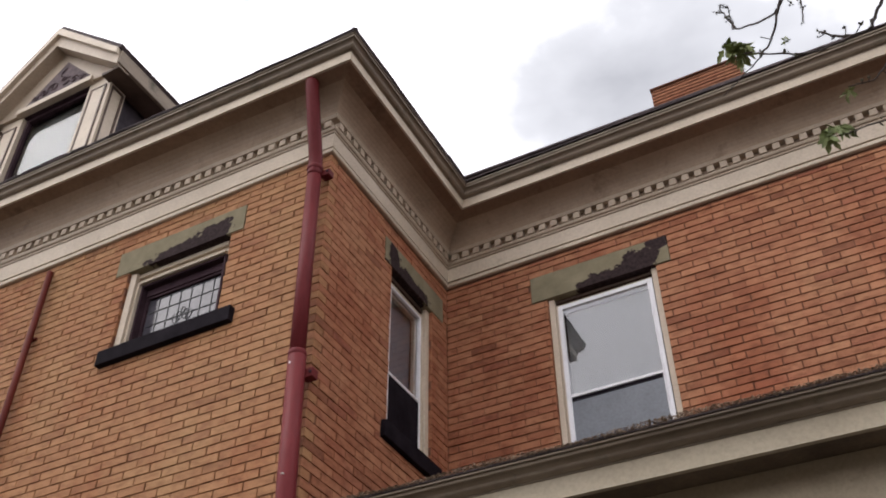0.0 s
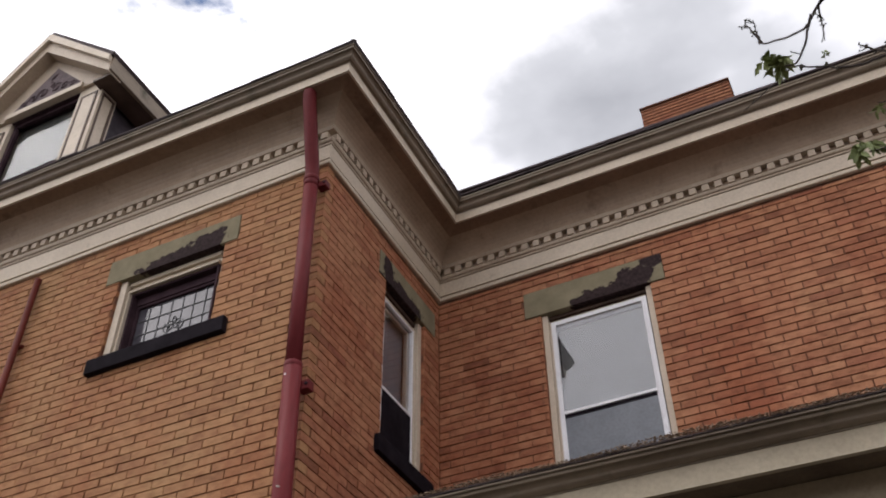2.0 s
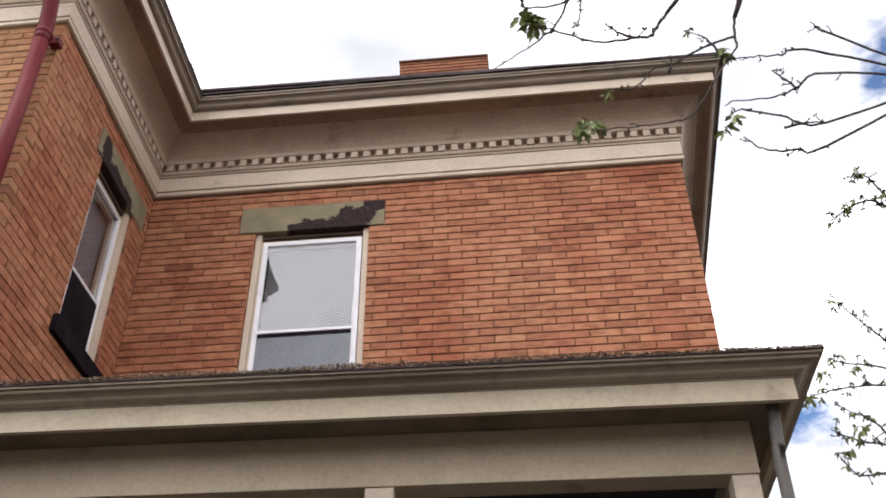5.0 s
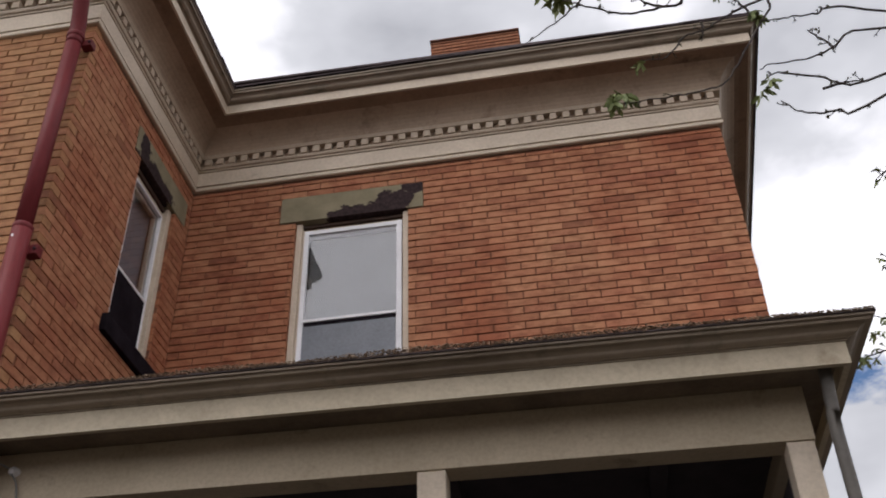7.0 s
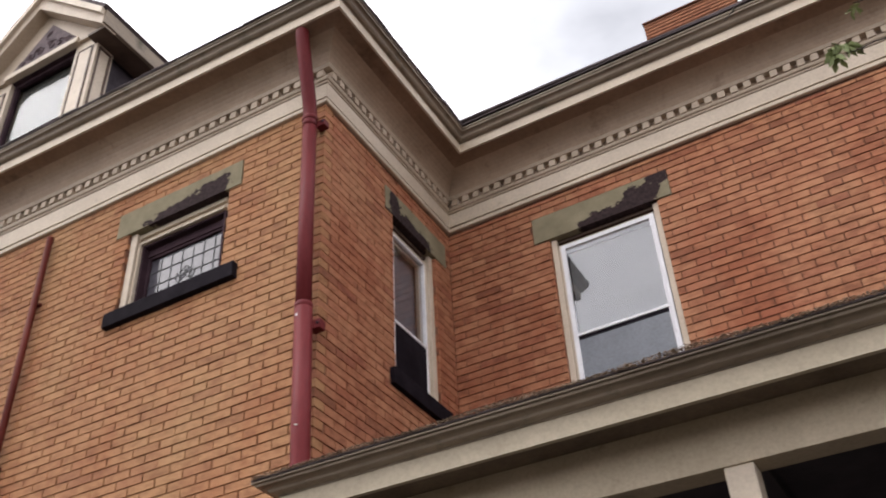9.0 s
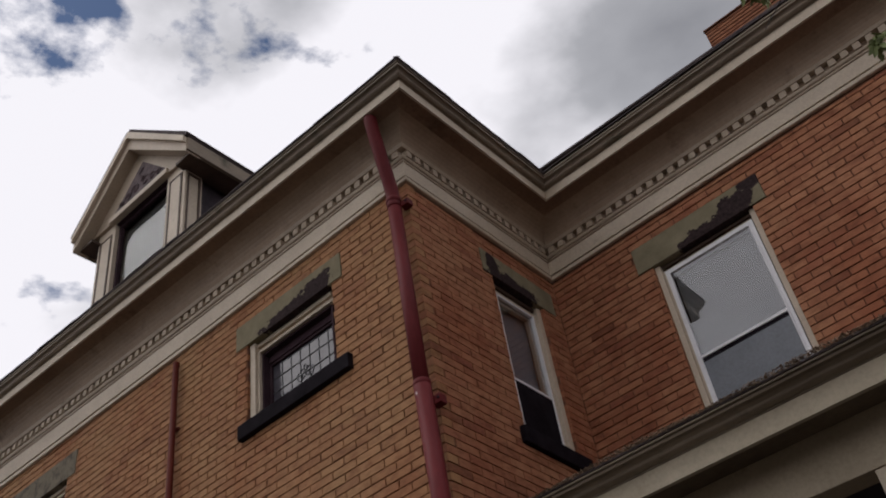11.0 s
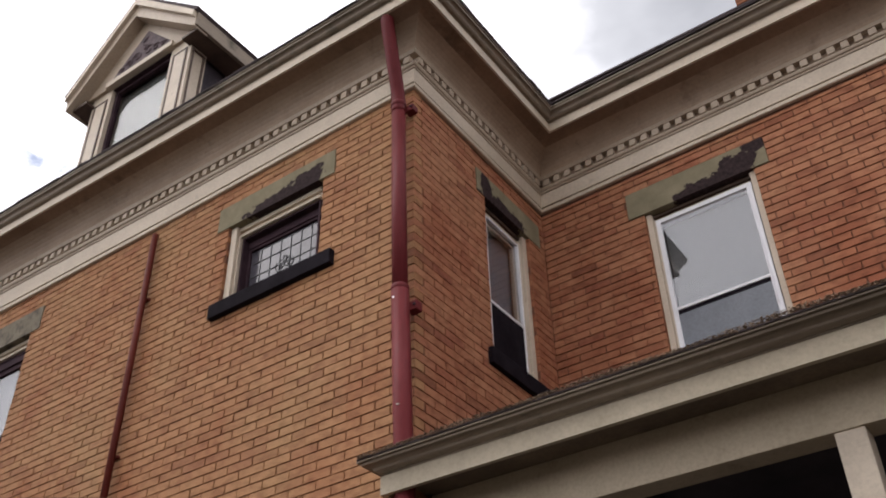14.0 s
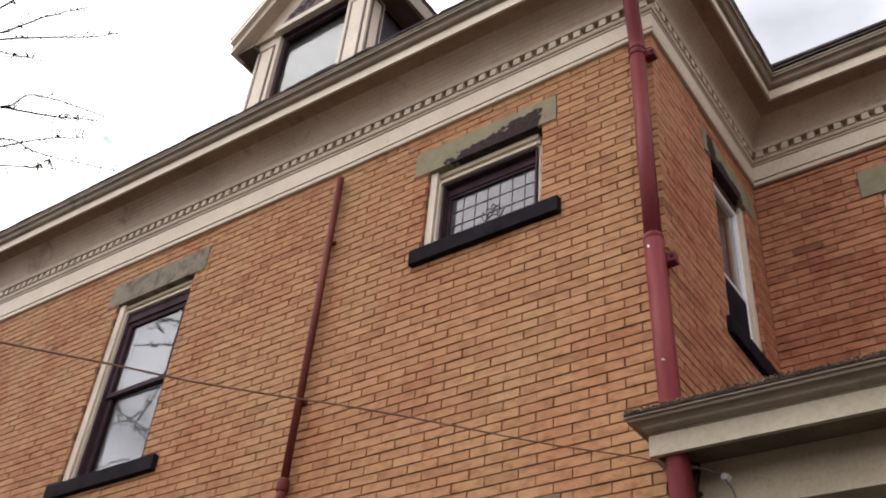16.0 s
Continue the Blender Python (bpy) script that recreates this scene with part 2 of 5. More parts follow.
LEADED = plain_material("obscured_glass", (0.055, 0.050, 0.060), (0.115, 0.108, 0.122), 6, 16, 0.06, 0.30, None, 0, 0.42)
LAMP_WHITE = plain_material("lamp_housing", (0.46, 0.42, 0.36), (0.66, 0.62, 0.55), 8, 60, 0.5, 0.1)
LAMP_LENS = plain_material("lamp_lens", (0.020, 0.028, 0.022), (0.055, 0.07, 0.055), 14, 60, 0.08, 0.1, None, 0, 0.7)
WIRE = plain_material("wire_rubber", (0.10, 0.05, 0.028), (0.20, 0.105, 0.062), 8, 60, 0.6, 0.05)
GREY_WIRE = plain_material("grey_cable", (0.16, 0.15, 0.14), (0.26, 0.25, 0.235), 8, 60, 0.6, 0.05)
BARK = plain_material("bark", (0.020, 0.014, 0.012), (0.060, 0.045, 0.038), 12, 60, 0.9, 0.5, (1, 1, 0.4))
LEAF = plain_material("young_leaf", (0.11, 0.145, 0.045), (0.27, 0.30, 0.115), 14, 60, 0.6, 0.1)
BUD = plain_material("bud", (0.035, 0.030, 0.018), (0.085, 0.080, 0.040), 20, 60, 0.8, 0.2)
YARD = plain_material("gravel_yard", (0.040, 0.035, 0.028), (0.080, 0.070, 0.056), 1.3, 40, 0.95, 0.5)
# plaster made very dark so that its colour gives the rooms' gloom
PLASTER = plain_material("dim_room_plaster", (0.05, 0.046, 0.042), (0.075, 0.07, 0.063), 1.5, 20, 0.9, 0.05)
GLASS = glass_material("window_glass")
DORMER_GLASS = glass_material("dormer_glass", (0.85, 0.86, 0.86), 0.015)
STAIN_STONE = plain_material("stained_lintel_stone", (0.165, 0.125, 0.070), (0.28, 0.215, 0.125), 2.4, 60, 0.8, 0.25, None, 0, 0.25, (0.12, 0.062, 0.050), (0.42, 0.64))
# brown of the panel edges; also painted shade in grooves and under heads
SASH_TRIM = plain_material("brown_edge_and_shade_paint", (0.06, 0.036, 0.026), (0.115, 0.072, 0.05), 5, 50, 0.6, 0.15)
# brown darkened so that the soffit's shade is part of its colour
SOFFIT_BROWN = plain_material("shaded_soffit_brown", (0.180, 0.112, 0.073), (0.262, 0.172, 0.116), 1.4, 30, 0.65, 0.12, None, 0, 0.3, (0.09, 0.057, 0.037), (0.56, 0.72))
PORCH_TRIM = plain_material("porch_fascia_paint", (0.41, 0.340, 0.240), (0.51, 0.428, 0.308), 2.5, 45, 0.55, 0.12, None, 0, 0.4, (0.25, 0.19, 0.12), (0.60, 0.80))
PORCH_BEAM = plain_material("porch_beam_paint", (0.40, 0.322, 0.222), (0.50, 0.408, 0.290), 2.0, 45, 0.55, 0.12, None, 0, 0.4, (0.19, 0.14, 0.09), (0.60, 0.80))
MOSS_STONE = plain_material("mossy_lintel_stone", (0.145, 0.122, 0.086), (0.23, 0.195, 0.14), 4.0, 60, 0.85, 0.25, None, 0, 0.25, (0.06, 0.050, 0.038), (0.48, 0.66))
PEEL_A = peeled_material("peeled_stone_a", [((-1.36, 0.0, 7.47), 0.46, 0.13), ((-1.10, 0.0, 7.52), 0.20, 0.17)])
PEEL_B = peeled_material("peeled_stone_b", [((0.0, 1.24, 7.49), 0.36, 0.12), ((0.0, 1.02, 7.58), 0.10, 0.17)])
PEEL_C = peeled_material("peeled_stone_c", [((1.62, 1.968, 7.46), 0.42, 0.11), ((1.80, 1.968, 7.53), 0.20, 0.15), ((2.00, 1.968, 7.70), 0.10, 0.09)])


# ---- mesh helpers ----
def part(name, bm, material, parent=None, label="", smooth=False):
    me = bpy.data.meshes.new(name)
    bmesh.ops.recalc_face_normals(bm, faces=bm.faces[:])
    bm.to_mesh(me)
    bm.free()
    me.materials.append(material)
    if smooth:
        for p in me.polygons:
            p.use_smooth = True
    ob = new(name, me)
    ob.parent = parent
    if parent is not None and parent.type == "EMPTY":
        ob.matrix_parent_inverse = Matrix.Translation(-parent.location)
    if label:
        ob["label"] = label
    return ob


def thing(name, label, category, at=(0, 0, 0), group="", kind=""):
    ob = new(name)
    ob.location = at
    ob.empty_display_size = 0.1
    tagged(ob, label, category, group, kind)
    return ob


def add_box(bm, x0, x1, y0, y1, z0, z1, bevel=0.0):
    r = bmesh.ops.create_cube(bm, size=1.0)
    for v in r["verts"]:
        v.co = Vector(((x0 + x1) / 2 + v.co.x * (x1 - x0), (y0 + y1) / 2 + v.co.y * (y1 - y0), (z0 + z1) / 2 + v.co.z * (z1 - z0)))
    if bevel:
        edges = list({e for v in r["verts"] for e in v.link_edges})
        bmesh.ops.bevel(bm, geom=edges, offset=bevel, segments=2, affect="EDGES", profile=0.6)
    return bm


def box(x0, x1, y0, y1, z0, z1, bevel=0.0):
    return add_box(bmesh.new(), x0, x1, y0, y1, z0, z1, bevel)


def add_tube(bm, pts, radii, sides=10, cap=True):
    """A round tube along points, with a radius at each."""
    pts = [Vector(p) for p in pts]
    rings, side = [], None
    for i, p in enumerate(pts):
        d = (pts[min(i + 1, len(pts) - 1)] - pts[max(i - 1, 0)]).normalized()
        if side is None:
            side = d.orthogonal().normalized()
        side = (side - d * side.dot(d)).normalized()
        up = d.cross(side)
        r = radii[i] if isinstance(radii, (list, tuple)) else radii
        rings.append([bm.verts.new(p + r * (math.cos(a) * side + math.sin(a) * up)) for a in (2 * math.pi * k / sides for k in range(sides))])
    for a, b in zip(rings, rings[1:]):
        for k in range(sides):
            bm.faces.new((a[k], a[(k + 1) % sides], b[(k + 1) % sides], b[k]))
    if cap:
        bm.faces.new(rings[0][::-1])
        bm.faces.new(rings[-1])
    return bm


def tube(pts, radii, sides=10):
    return add_tube(bmesh.new(), pts, radii, sides)


def smooth_line(pts, steps=5):
    """A Catmull-Rom line through points."""
    p = [Vector(q) for q in pts]
    p = [2 * p[0] - p[1]] + p + [2 * p[-1] - p[-2]]
    out = []
    for i in range(1, len(p) - 2):
        for k in range(steps):
            t = k / steps
            out.append(0.5 * (2 * p[i] + (p[i + 1] - p[i - 1]) * t + (2 * p[i - 1] - 5 * p[i] + 4 * p[i + 1] - p[i + 2]) * t * t + (3 * p[i] - p[i - 1] - 3 * p[i + 1] + p[i + 2]) * t ** 3))
    return out + [p[-2]]


def sweep(path, profile, closed=False):
    """Profile points (out, z) carried along a line of plan points, mitred at the corners; out is to the right of the way."""
    bm = bmesh.new()
    rings = []
    for i, p in enumerate(path):
        p = Vector(p)
        ways = []
        if i > 0:
            ways.append((p - Vector(path[i - 1])).normalized())
        if i < len(path) - 1:
            ways.append((Vector(path[i + 1]) - p).normalized())
        outs = [Vector((w.y, -w.x)) for w in ways]
        o = outs[0] if len(outs) == 1 else (outs[0] + outs[1]) / (1 + outs[0].dot(outs[1]))
        rings.append([bm.verts.new((p.x + o.x * d, p.y + o.y * d, z)) for d, z in profile])
    k = len(profile)
    for a, b in zip(rings, rings[1:]):
        for j in range(k if closed else k - 1):
            bm.faces.new((a[j], a[(j + 1) % k], b[(j + 1) % k], b[j]))
    if closed:
        bm.faces.new(rings[0])
        bm.faces.new(rings[-1][::-1])
    return bm


# ---- plan ----
GROUND = 0.4
WX0, WX1, WY = -8.40, 4.62, 1.968          # end of the long wall, end of the wing, face of the wing
NORTH = 9.0
TOP = 7.945                                 # underside of the frieze
CH, BL = 0.0692, 0.2395                     # course and brick pitch
JOINT = 0.010
# openings: (from, to, sill, head) along each wall; lintels and sills as rectangles
WIN_LEAD = (-1.965, -0.915, 6.665, 7.470)
WIN_LEFT = (-5.790, -4.690, 5.540, 7.470)
WIN_LOW = (-1.855, -0.865, 2.450, 4.225)
WIN_SIDE = (0.985, 1.680, 5.975, 7.480)
WIN_WING = (0.975, 1.948, 5.900, 7.455)
LINT_LEAD = (-2.115, -0.790, 7.470, 7.730)
LINT_LEFT = (-5.960, -4.555, 7.470, 7.745)
LINT_LOW = (-2.000, -0.740, 4.225, 4.475)
LINT_SIDE = (0.865, 1.880, 7.480, 7.735)
LINT_WING = (0.830, 2.083, 7.455, 7.730)
SILL_LEAD = (-2.035, -0.750, 6.530, 6.665)
SILL_LEFT = (-5.880, -4.470, 5.405, 5.540)
SILL_LOW = (-1.960, -0.770, 2.320, 2.450)
SILL_SIDE = (0.905, 1.780, 5.835, 5.975)
SILL_WING = (0.880, 2.045, 5.760, 5.900)

# ---- ground ----
bm = bmesh.new()
bmesh.ops.create_grid(bm, x_segments=40, y_segments=40, size=600)
for v in bm.verts:
    v.co.z = GROUND
tagged(part("ground", bm, YARD), "grey-brown gravel yard round the brick house", "ground", kind="structure")


# ---- walls ----
def wall_core(name, label, to_world, length0, length1, z0, z1, depth0, depth1, holes):
    """A wall's backing, cut into blocks round its openings. to_world turns (along, depth, z) into a place."""
    bm = bmesh.new()
    cuts = sorted({length0, length1, *[h[0] - 0.004 for h in holes], *[h[1] + 0.004 for h in holes]})
    for a, b in zip(cuts, cuts[1:]):
        mid = (a + b) / 2
        spans = sorted((h[2] - 0.004, h[3] + 0.004) for h in holes if h[0] - 0.004 < mid < h[1] + 0.004)
        z = z0
        for lo, hi in spans + [(z1, z1)]:
            if lo - z > 0.001:
                add_box(bm, a, b, depth0, depth1, z, lo)
            z = hi
    for v in bm.verts:
        v.co = Vector(to_world(*v.co))
    return tagged(part(name, bm, MORTAR), label, "wall", kind="structure")


south = lambda a, d, z: (a, d, z)                # the long wall: depth runs to +y
east = lambda a, d, z: (-d, a, z)                # the return: along y, depth runs to -x
wing = lambda a, d, z: (a, WY + d, z)            # the wing's face

wall_long = wall_core("wall_south", "long wall of orange-tan brick in running bond with dark joints", south, WX0, -0.010, GROUND, TOP + 0.5, 0.010, 0.30, [WIN_LEAD, WIN_LEFT, WIN_LOW])
wall_side = wall_core("wall_east", "narrow return wall of orange brick beside the downspout", east, 0.300, WY + 0.010, GROUND, TOP + 0.5, 0.010, 0.30, [WIN_SIDE])
wall_wing = wall_core("wall_wing", "set-back wall of reddish orange brick above the porch roof", wing, -0.29, WX1 - 0.010, GROUND, TOP + 0.5, 0.010, 0.30, [WIN_WING])
back = bmesh.new()
add_box(back, WX1 - 0.31, WX1 - 0.010, WY + 0.30, NORTH, GROUND, TOP + 0.5)
for v in back.verts:
    v.co.x += 0.06 * (v.co.y - WY)
tagged(part("wall_end", back, MORTAR), "brick end wall of the wing", "wall", kind="structure")
tagged(part("wall_west", box(WX0 + 0.010, WX0 + 0.30, 0.30, NORTH, GROUND, TOP + 0.5), MORTAR), "brick west wall of the house", "wall", kind="structure")
tagged(part("wall_north", box(WX0, WX1, NORTH, NORTH + 0.3, GROUND, TOP + 0.5), MORTAR), "plain brick rear wall of the house", "wall", kind="structure")
bm = bmesh.new()
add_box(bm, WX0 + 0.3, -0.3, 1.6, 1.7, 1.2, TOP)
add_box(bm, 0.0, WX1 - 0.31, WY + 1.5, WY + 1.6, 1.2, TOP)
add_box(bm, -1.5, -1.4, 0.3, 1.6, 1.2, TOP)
tagged(part("wall_inner", bm, PLASTER), "plain inner walls behind the windows, coloured dark as unlit rooms", "wall", kind="structure")
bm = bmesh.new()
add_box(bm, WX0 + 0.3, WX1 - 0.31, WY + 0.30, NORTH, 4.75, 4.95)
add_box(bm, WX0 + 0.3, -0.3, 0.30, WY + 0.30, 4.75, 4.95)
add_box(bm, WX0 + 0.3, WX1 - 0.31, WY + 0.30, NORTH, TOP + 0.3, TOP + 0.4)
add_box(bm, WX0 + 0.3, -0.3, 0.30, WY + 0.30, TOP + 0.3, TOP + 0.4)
tagged(part("ceiling", bm, PLASTER), "plain ceilings inside the house, coloured dark as unlit rooms", "ceiling", kind="structure")

# ---- cornice ----
EAVES = [(WX0, NORTH), (WX0, 0.0), (-2.8, 0.0), (0.0, 0.0), (0.0, WY), (WX1, WY), (WX1 + 0.06 * (NORTH - WY), NORTH)]
cornice = thing("cornice", "deep painted wooden cornice with dentils under the eaves", "cornice", (0, 0, TOP), kind="structure")


def rise(x, z):
    """How far the old house has settled: west of the corner the eaves stand higher."""
    west = max(0.0, -x)
    low = 0.016 * max(0.0, west - 2.8)
    return low + (0.033 * west - low) * min(1.0, max(0.0, (z - TOP) / 0.55))


def trim_part(name, profile, material, label="", smooth=False, closed=True):
    bm = sweep(EAVES, profile, closed)
    for v in bm.verts:
        v.co.z += rise(v.co.x, v.co.z)
    return part(name, bm, material, cornice, label, smooth)


SKEW = 0.06                                  # the wing's far side runs slightly outward
trim_part("base_moulding", [(-0.005, TOP - 0.016), (0.022, TOP - 0.016), (0.030, TOP - 0.010), (0.032, TOP + 0.018), (0.026, TOP + 0.026), (-0.005, TOP + 0.026)], TRIM_PALE)
# both grooves are brown, with their shadow line added as dark colour
trim_part("frieze_groove", [(-0.005, TOP + 0.0262), (0.004, TOP + 0.0262), (0.004, TOP + 0.0436), (-0.005, TOP + 0.0436)], SASH_TRIM, "brown groove under the frieze, coloured darker for shadow")
trim_part("frieze_board", [(-0.005, TOP + 0.044), (0.026, TOP + 0.044), (0.026, TOP + 0.194), (-0.005, TOP + 0.194)], TRIM_PALE)
trim_part("bed_groove", [(-0.005, TOP + 0.1945), (0.009, TOP + 0.1945), (0.009, TOP + 0.2045), (-0.005, TOP + 0.2045)], SASH_TRIM, "brown groove over the frieze, coloured darker for shadow")
trim_part("bed_moulding", [(-0.005, TOP + 0.205), (0.030, TOP + 0.205), (0.032, TOP + 0.219), (0.024, TOP + 0.220), (0.024, TOP + 0.228), (0.040, TOP + 0.229), (0.048, TOP + 0.242), (0.050, TOP + 0.254), (-0.005, TOP + 0.254)], TRIM)
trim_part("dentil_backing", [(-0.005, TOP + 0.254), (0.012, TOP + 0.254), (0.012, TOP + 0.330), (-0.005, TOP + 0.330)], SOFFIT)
trim_part("upper_moulding", [(-0.005, TOP + 0.330), (0.066, TOP + 0.330), (0.074, TOP + 0.344), (0.082, TOP + 0.356), (-0.005, TOP + 0.356)], TRIM)
FASC = 8.508
arc = [(0.075 + 0.235 * (1 - math.cos(a)), TOP + 0.356 + 0.197 * math.sin(a)) for a in (radians(k * 10) for k in range(0, 10))]
trim_part("cove", [(-0.005, TOP + 0.356)] + arc[:8] + [(-0.005, arc[7][1])], SOFFIT, "beige coved moulding with shade in its colour")
trim_part("soffit", [(-0.005, arc[7][1] + 0.0005), arc[7]] + arc[8:] + [(0.347, TOP + 0.556), (0.347, TOP + 0.62), (-0.005, TOP + 0.62)], SOFFIT_BROWN, "brown soffit board with eave shade put into its colour")
trim_part("fascia_board", [(0.332, FASC), (0.365, FASC), (0.365, FASC + 0.098), (0.332, FASC + 0.098)], TRIM_PALE)
crown = [(0.332, FASC + 0.098), (0.372, FASC + 0.0985), (0.372, FASC + 0.106), (0.389, FASC + 0.107)] + [(0.389 + 0.034 * (k / 6) + 0.009 * math.sin(k / 6 * 2 * math.pi), FASC + 0.109 + 0.058 * (k / 6)) for k in range(7)] + [(0.414, FASC + 0.169), (0.438, FASC + 0.172), (0.440, FASC + 0.190), (0.434, FASC + 0.194), (0.448, FASC + 0.197), (0.448, FASC + 0.212), (0.332, FASC + 0.212)]
trim_part("crown_moulding", crown, CROWN, "weathered ogee gutter moulding")


def dentil_mesh():
    me = bpy.data.meshes.new("dentil")
    b = box(-0.031, 0.031, -0.040, 0.020, -0.034, 0.034, 0.003)
    b.to_mesh(me)
    b.free()
    me.materials.append(TRIM)
    return me


DENTIL = dentil_mesh()


def dentils(p, q, out, turn):
    p, q, out = Vector(p), Vector(q), Vector(out)
    count = int((q - p).length / 0.112)
    for k in range(count + 1):
        c = p + (q - p) * ((k + 0.5) / (count + 1)) + out * 0.022
        ob = new("dentil", DENTIL)
        ob.parent = cornice
        ob.matrix_parent_inverse = Matrix.Translation((0, 0, -TOP))
        ob.matrix_basis = Matrix.Translation((c.x, c.y, TOP + 0.292 + (rise(c.x, TOP + 0.292) if c.y < 0.1 else 0.0))) @ Matrix.Rotation(turn, 4, "Z")


dentils((WX0, 0), (0.03, 0), (0, -1), 0)
dentils((0, -0.03), (0, WY - 0.06), (1, 0), radians(90))
dentils((0.06, WY), (WX1 + 0.03, WY), (0, -1), 0)

# ---- roof ----
EAVE_Z = FASC + 0.212
roof = thing("roof", "hipped roof with dark weathered shingles", "roof", (0, 4, EAVE_Z), kind="structure")


def hip(x0, x1, y0, y1, z, slope):
    bm = bmesh.new()
    d = min(x1 - x0, y1 - y0) / 2
    low = [bm.verts.new(c) for c in ((x0, y0, z), (x1, y0, z), (x1, y1, z), (x0, y1, z))]
    lip = [bm.verts.new(c) for c in ((x0, y0, z + 0.022), (x1, y0, z + 0.022), (x1, y1, z + 0.022), (x0, y1, z + 0.022))]
    h = z + 0.022 + slope * d
    if x1 - x0 > y1 - y0:
        r = [bm.verts.new((x0 + d, (y0 + y1) / 2, h)), bm.verts.new((x1 - d, (y0 + y1) / 2, h))]
        tops = [(lip[0], lip[1], r[1], r[0]), (lip[1], lip[2], r[1]), (lip[2], lip[3], r[0], r[1]), (lip[3], lip[0], r[0])]
    else:
        r = [bm.verts.new(((x0 + x1) / 2, y0 + d, h)), bm.verts.new(((x0 + x1) / 2, y1 - d, h))]
        tops = [(lip[0], lip[1], r[0]), (lip[1], lip[2], r[1], r[0]), (lip[2], lip[3], r[1]), (lip[3], lip[0], r[0], r[1])]
    for f in tops:
        bm.faces.new(f)
    for k in range(4):
        bm.faces.new((low[k], low[(k + 1) % 4], lip[(k + 1) % 4], lip[k]))
    bm.faces.new(low[::-1])
    return bm


OV = 0.455
for bm in (hip(WX0 - OV, OV, -OV, NORTH + 0.4, EAVE_Z, 0.88), hip(-5.0, WX1 + OV, WY - OV, NORTH + 0.4, EAVE_Z - 0.001, 0.86)):
    for v in bm.verts:
        v.co.z += rise(v.co.x, v.co.z)
        if v.co.x > WX1:
            v.co.x += SKEW * max(0.0, v.co.y - WY)
    part("roof_slope", bm, SHINGLE, roof)

rnd = random.Random(12)
for p, q, out in (((WX0 - OV, -OV), (OV, -OV), (0, -1)), ((OV, -OV), (OV, WY - OV), (1, 0)), ((OV, WY - OV), (WX1 + OV, WY - OV), (0, -1))):
    bm = bmesh.new()
    p, q, out = Vector(p), Vector(q), Vector(out)
    along = (q - p).normalized()
    at, end = 0.0, (q - p).length
    while at < end:
        w = rnd.uniform(0.13, 0.34)
        reach, lift = rnd.uniform(0.001, 0.010), rnd.uniform(0.0, 0.003)
        c = [p + along * at - out * 0.04, p + along * min(at + w - 0.001, end) - out * 0.04, p + along * min(at + w - 0.001, end) + out * reach, p + along * at + out * (reach + rnd.uniform(-0.003, 0.003))]
        z0 = EAVE_Z + 0.016 + lift
        lo = [bm.verts.new((v.x, v.y, z0 + (0.034 if k < 2 else 0.0))) for k, v in enumerate(c)]
        hi = [bm.verts.new((v.x, v.y, z0 + 0.012 + (0.034 if k < 2 else 0.0))) for k, v in enumerate(c)]
        bm.faces.new(lo)
        bm.faces.new(hi[::-1])
        for k in range(4):
            bm.faces.new((lo[k], lo[(k + 1) % 4], hi[(k + 1) % 4], hi[k]))
        at += w
    for v in bm.verts:
        v.co.z += rise(v.co.x, v.co.z)
    tagged(part("shingle_course", bm, SHINGLE, roof, "ragged edge course of dark shingles"), kind="stuff")


# ---- windows ----
def frame_ring(a0, a1, z0, z1, w, d0, d1, turn, bevel=0.004, sides="lrtb"):
    """Four bars round an opening, each w wide, from depth d0 to d1."""
    bm = bmesh.new()
    if "l" in sides:
        add_box(bm, a0, a0 + w, d0, d1, z0, z1, bevel)
    if "r" in sides:
        add_box(bm, a1 - w, a1, d0, d1, z0, z1, bevel)
    if "t" in sides:
        add_box(bm, a0 + w - 0.001, a1 - w + 0.001, d0 + 0.001, d1, z1 - w, z1, bevel)
    if "b" in sides:
        add_box(bm, a0 + w - 0.001, a1 - w + 0.001, d0 + 0.001, d1, z0, z0 + w, bevel)
    return turned(bm, turn)


def turned(bm, turn):
    for v in bm.verts:
        v.co = Vector(turn(*v.co))
    return bm


def lintel(window, r, turn, material, label):
    bm = turned(add_box(bmesh.new(), r[0] + 0.003, r[1] - 0.003, -0.006, 0.16, r[2] + 0.002, r[3] - 0.002, 0.005), turn)
    return part("lintel", bm, material, window, label)


def sill(window, r, turn, proud=0.05):
    bm = turned(add_box(bmesh.new(), r[0], r[1], -proud, 0.14, r[2], r[3], 0.008), turn)
    return part("sill", bm, BLACK, window, "black-painted stone sill")


def pane(window, a0, a1, z0, z1, d, turn, material=None):
    ob = part("pane", turned(box(a0, a1, d, d + 0.005, z0, z1), turn), material or GLASS, window)
    ob.visible_shadow = False
    return ob


def blind(window, a0, a1, z0, z1, d, turn, tilt=0.0088):
    bm = bmesh.new()
    z = z1 - 0.012
    while z > z0:
        vs = [bm.verts.new(turn(a, d + dd, z + zz)) for a, dd, zz in ((a0, 0.014, -tilt), (a1, 0.014, -tilt), (a1, 0.005, 0.0015), (a0, 0.005, 0.0015), (a1, 0, tilt), (a0, 0, tilt))]
        bm.faces.new((vs[0], vs[1], vs[2], vs[3]))
        bm.faces.new((vs[3], vs[2], vs[4], vs[5]))
        z -= 0.0250
    return part("blind", bm, SLAT, window, "white horizontal blind, lowered")


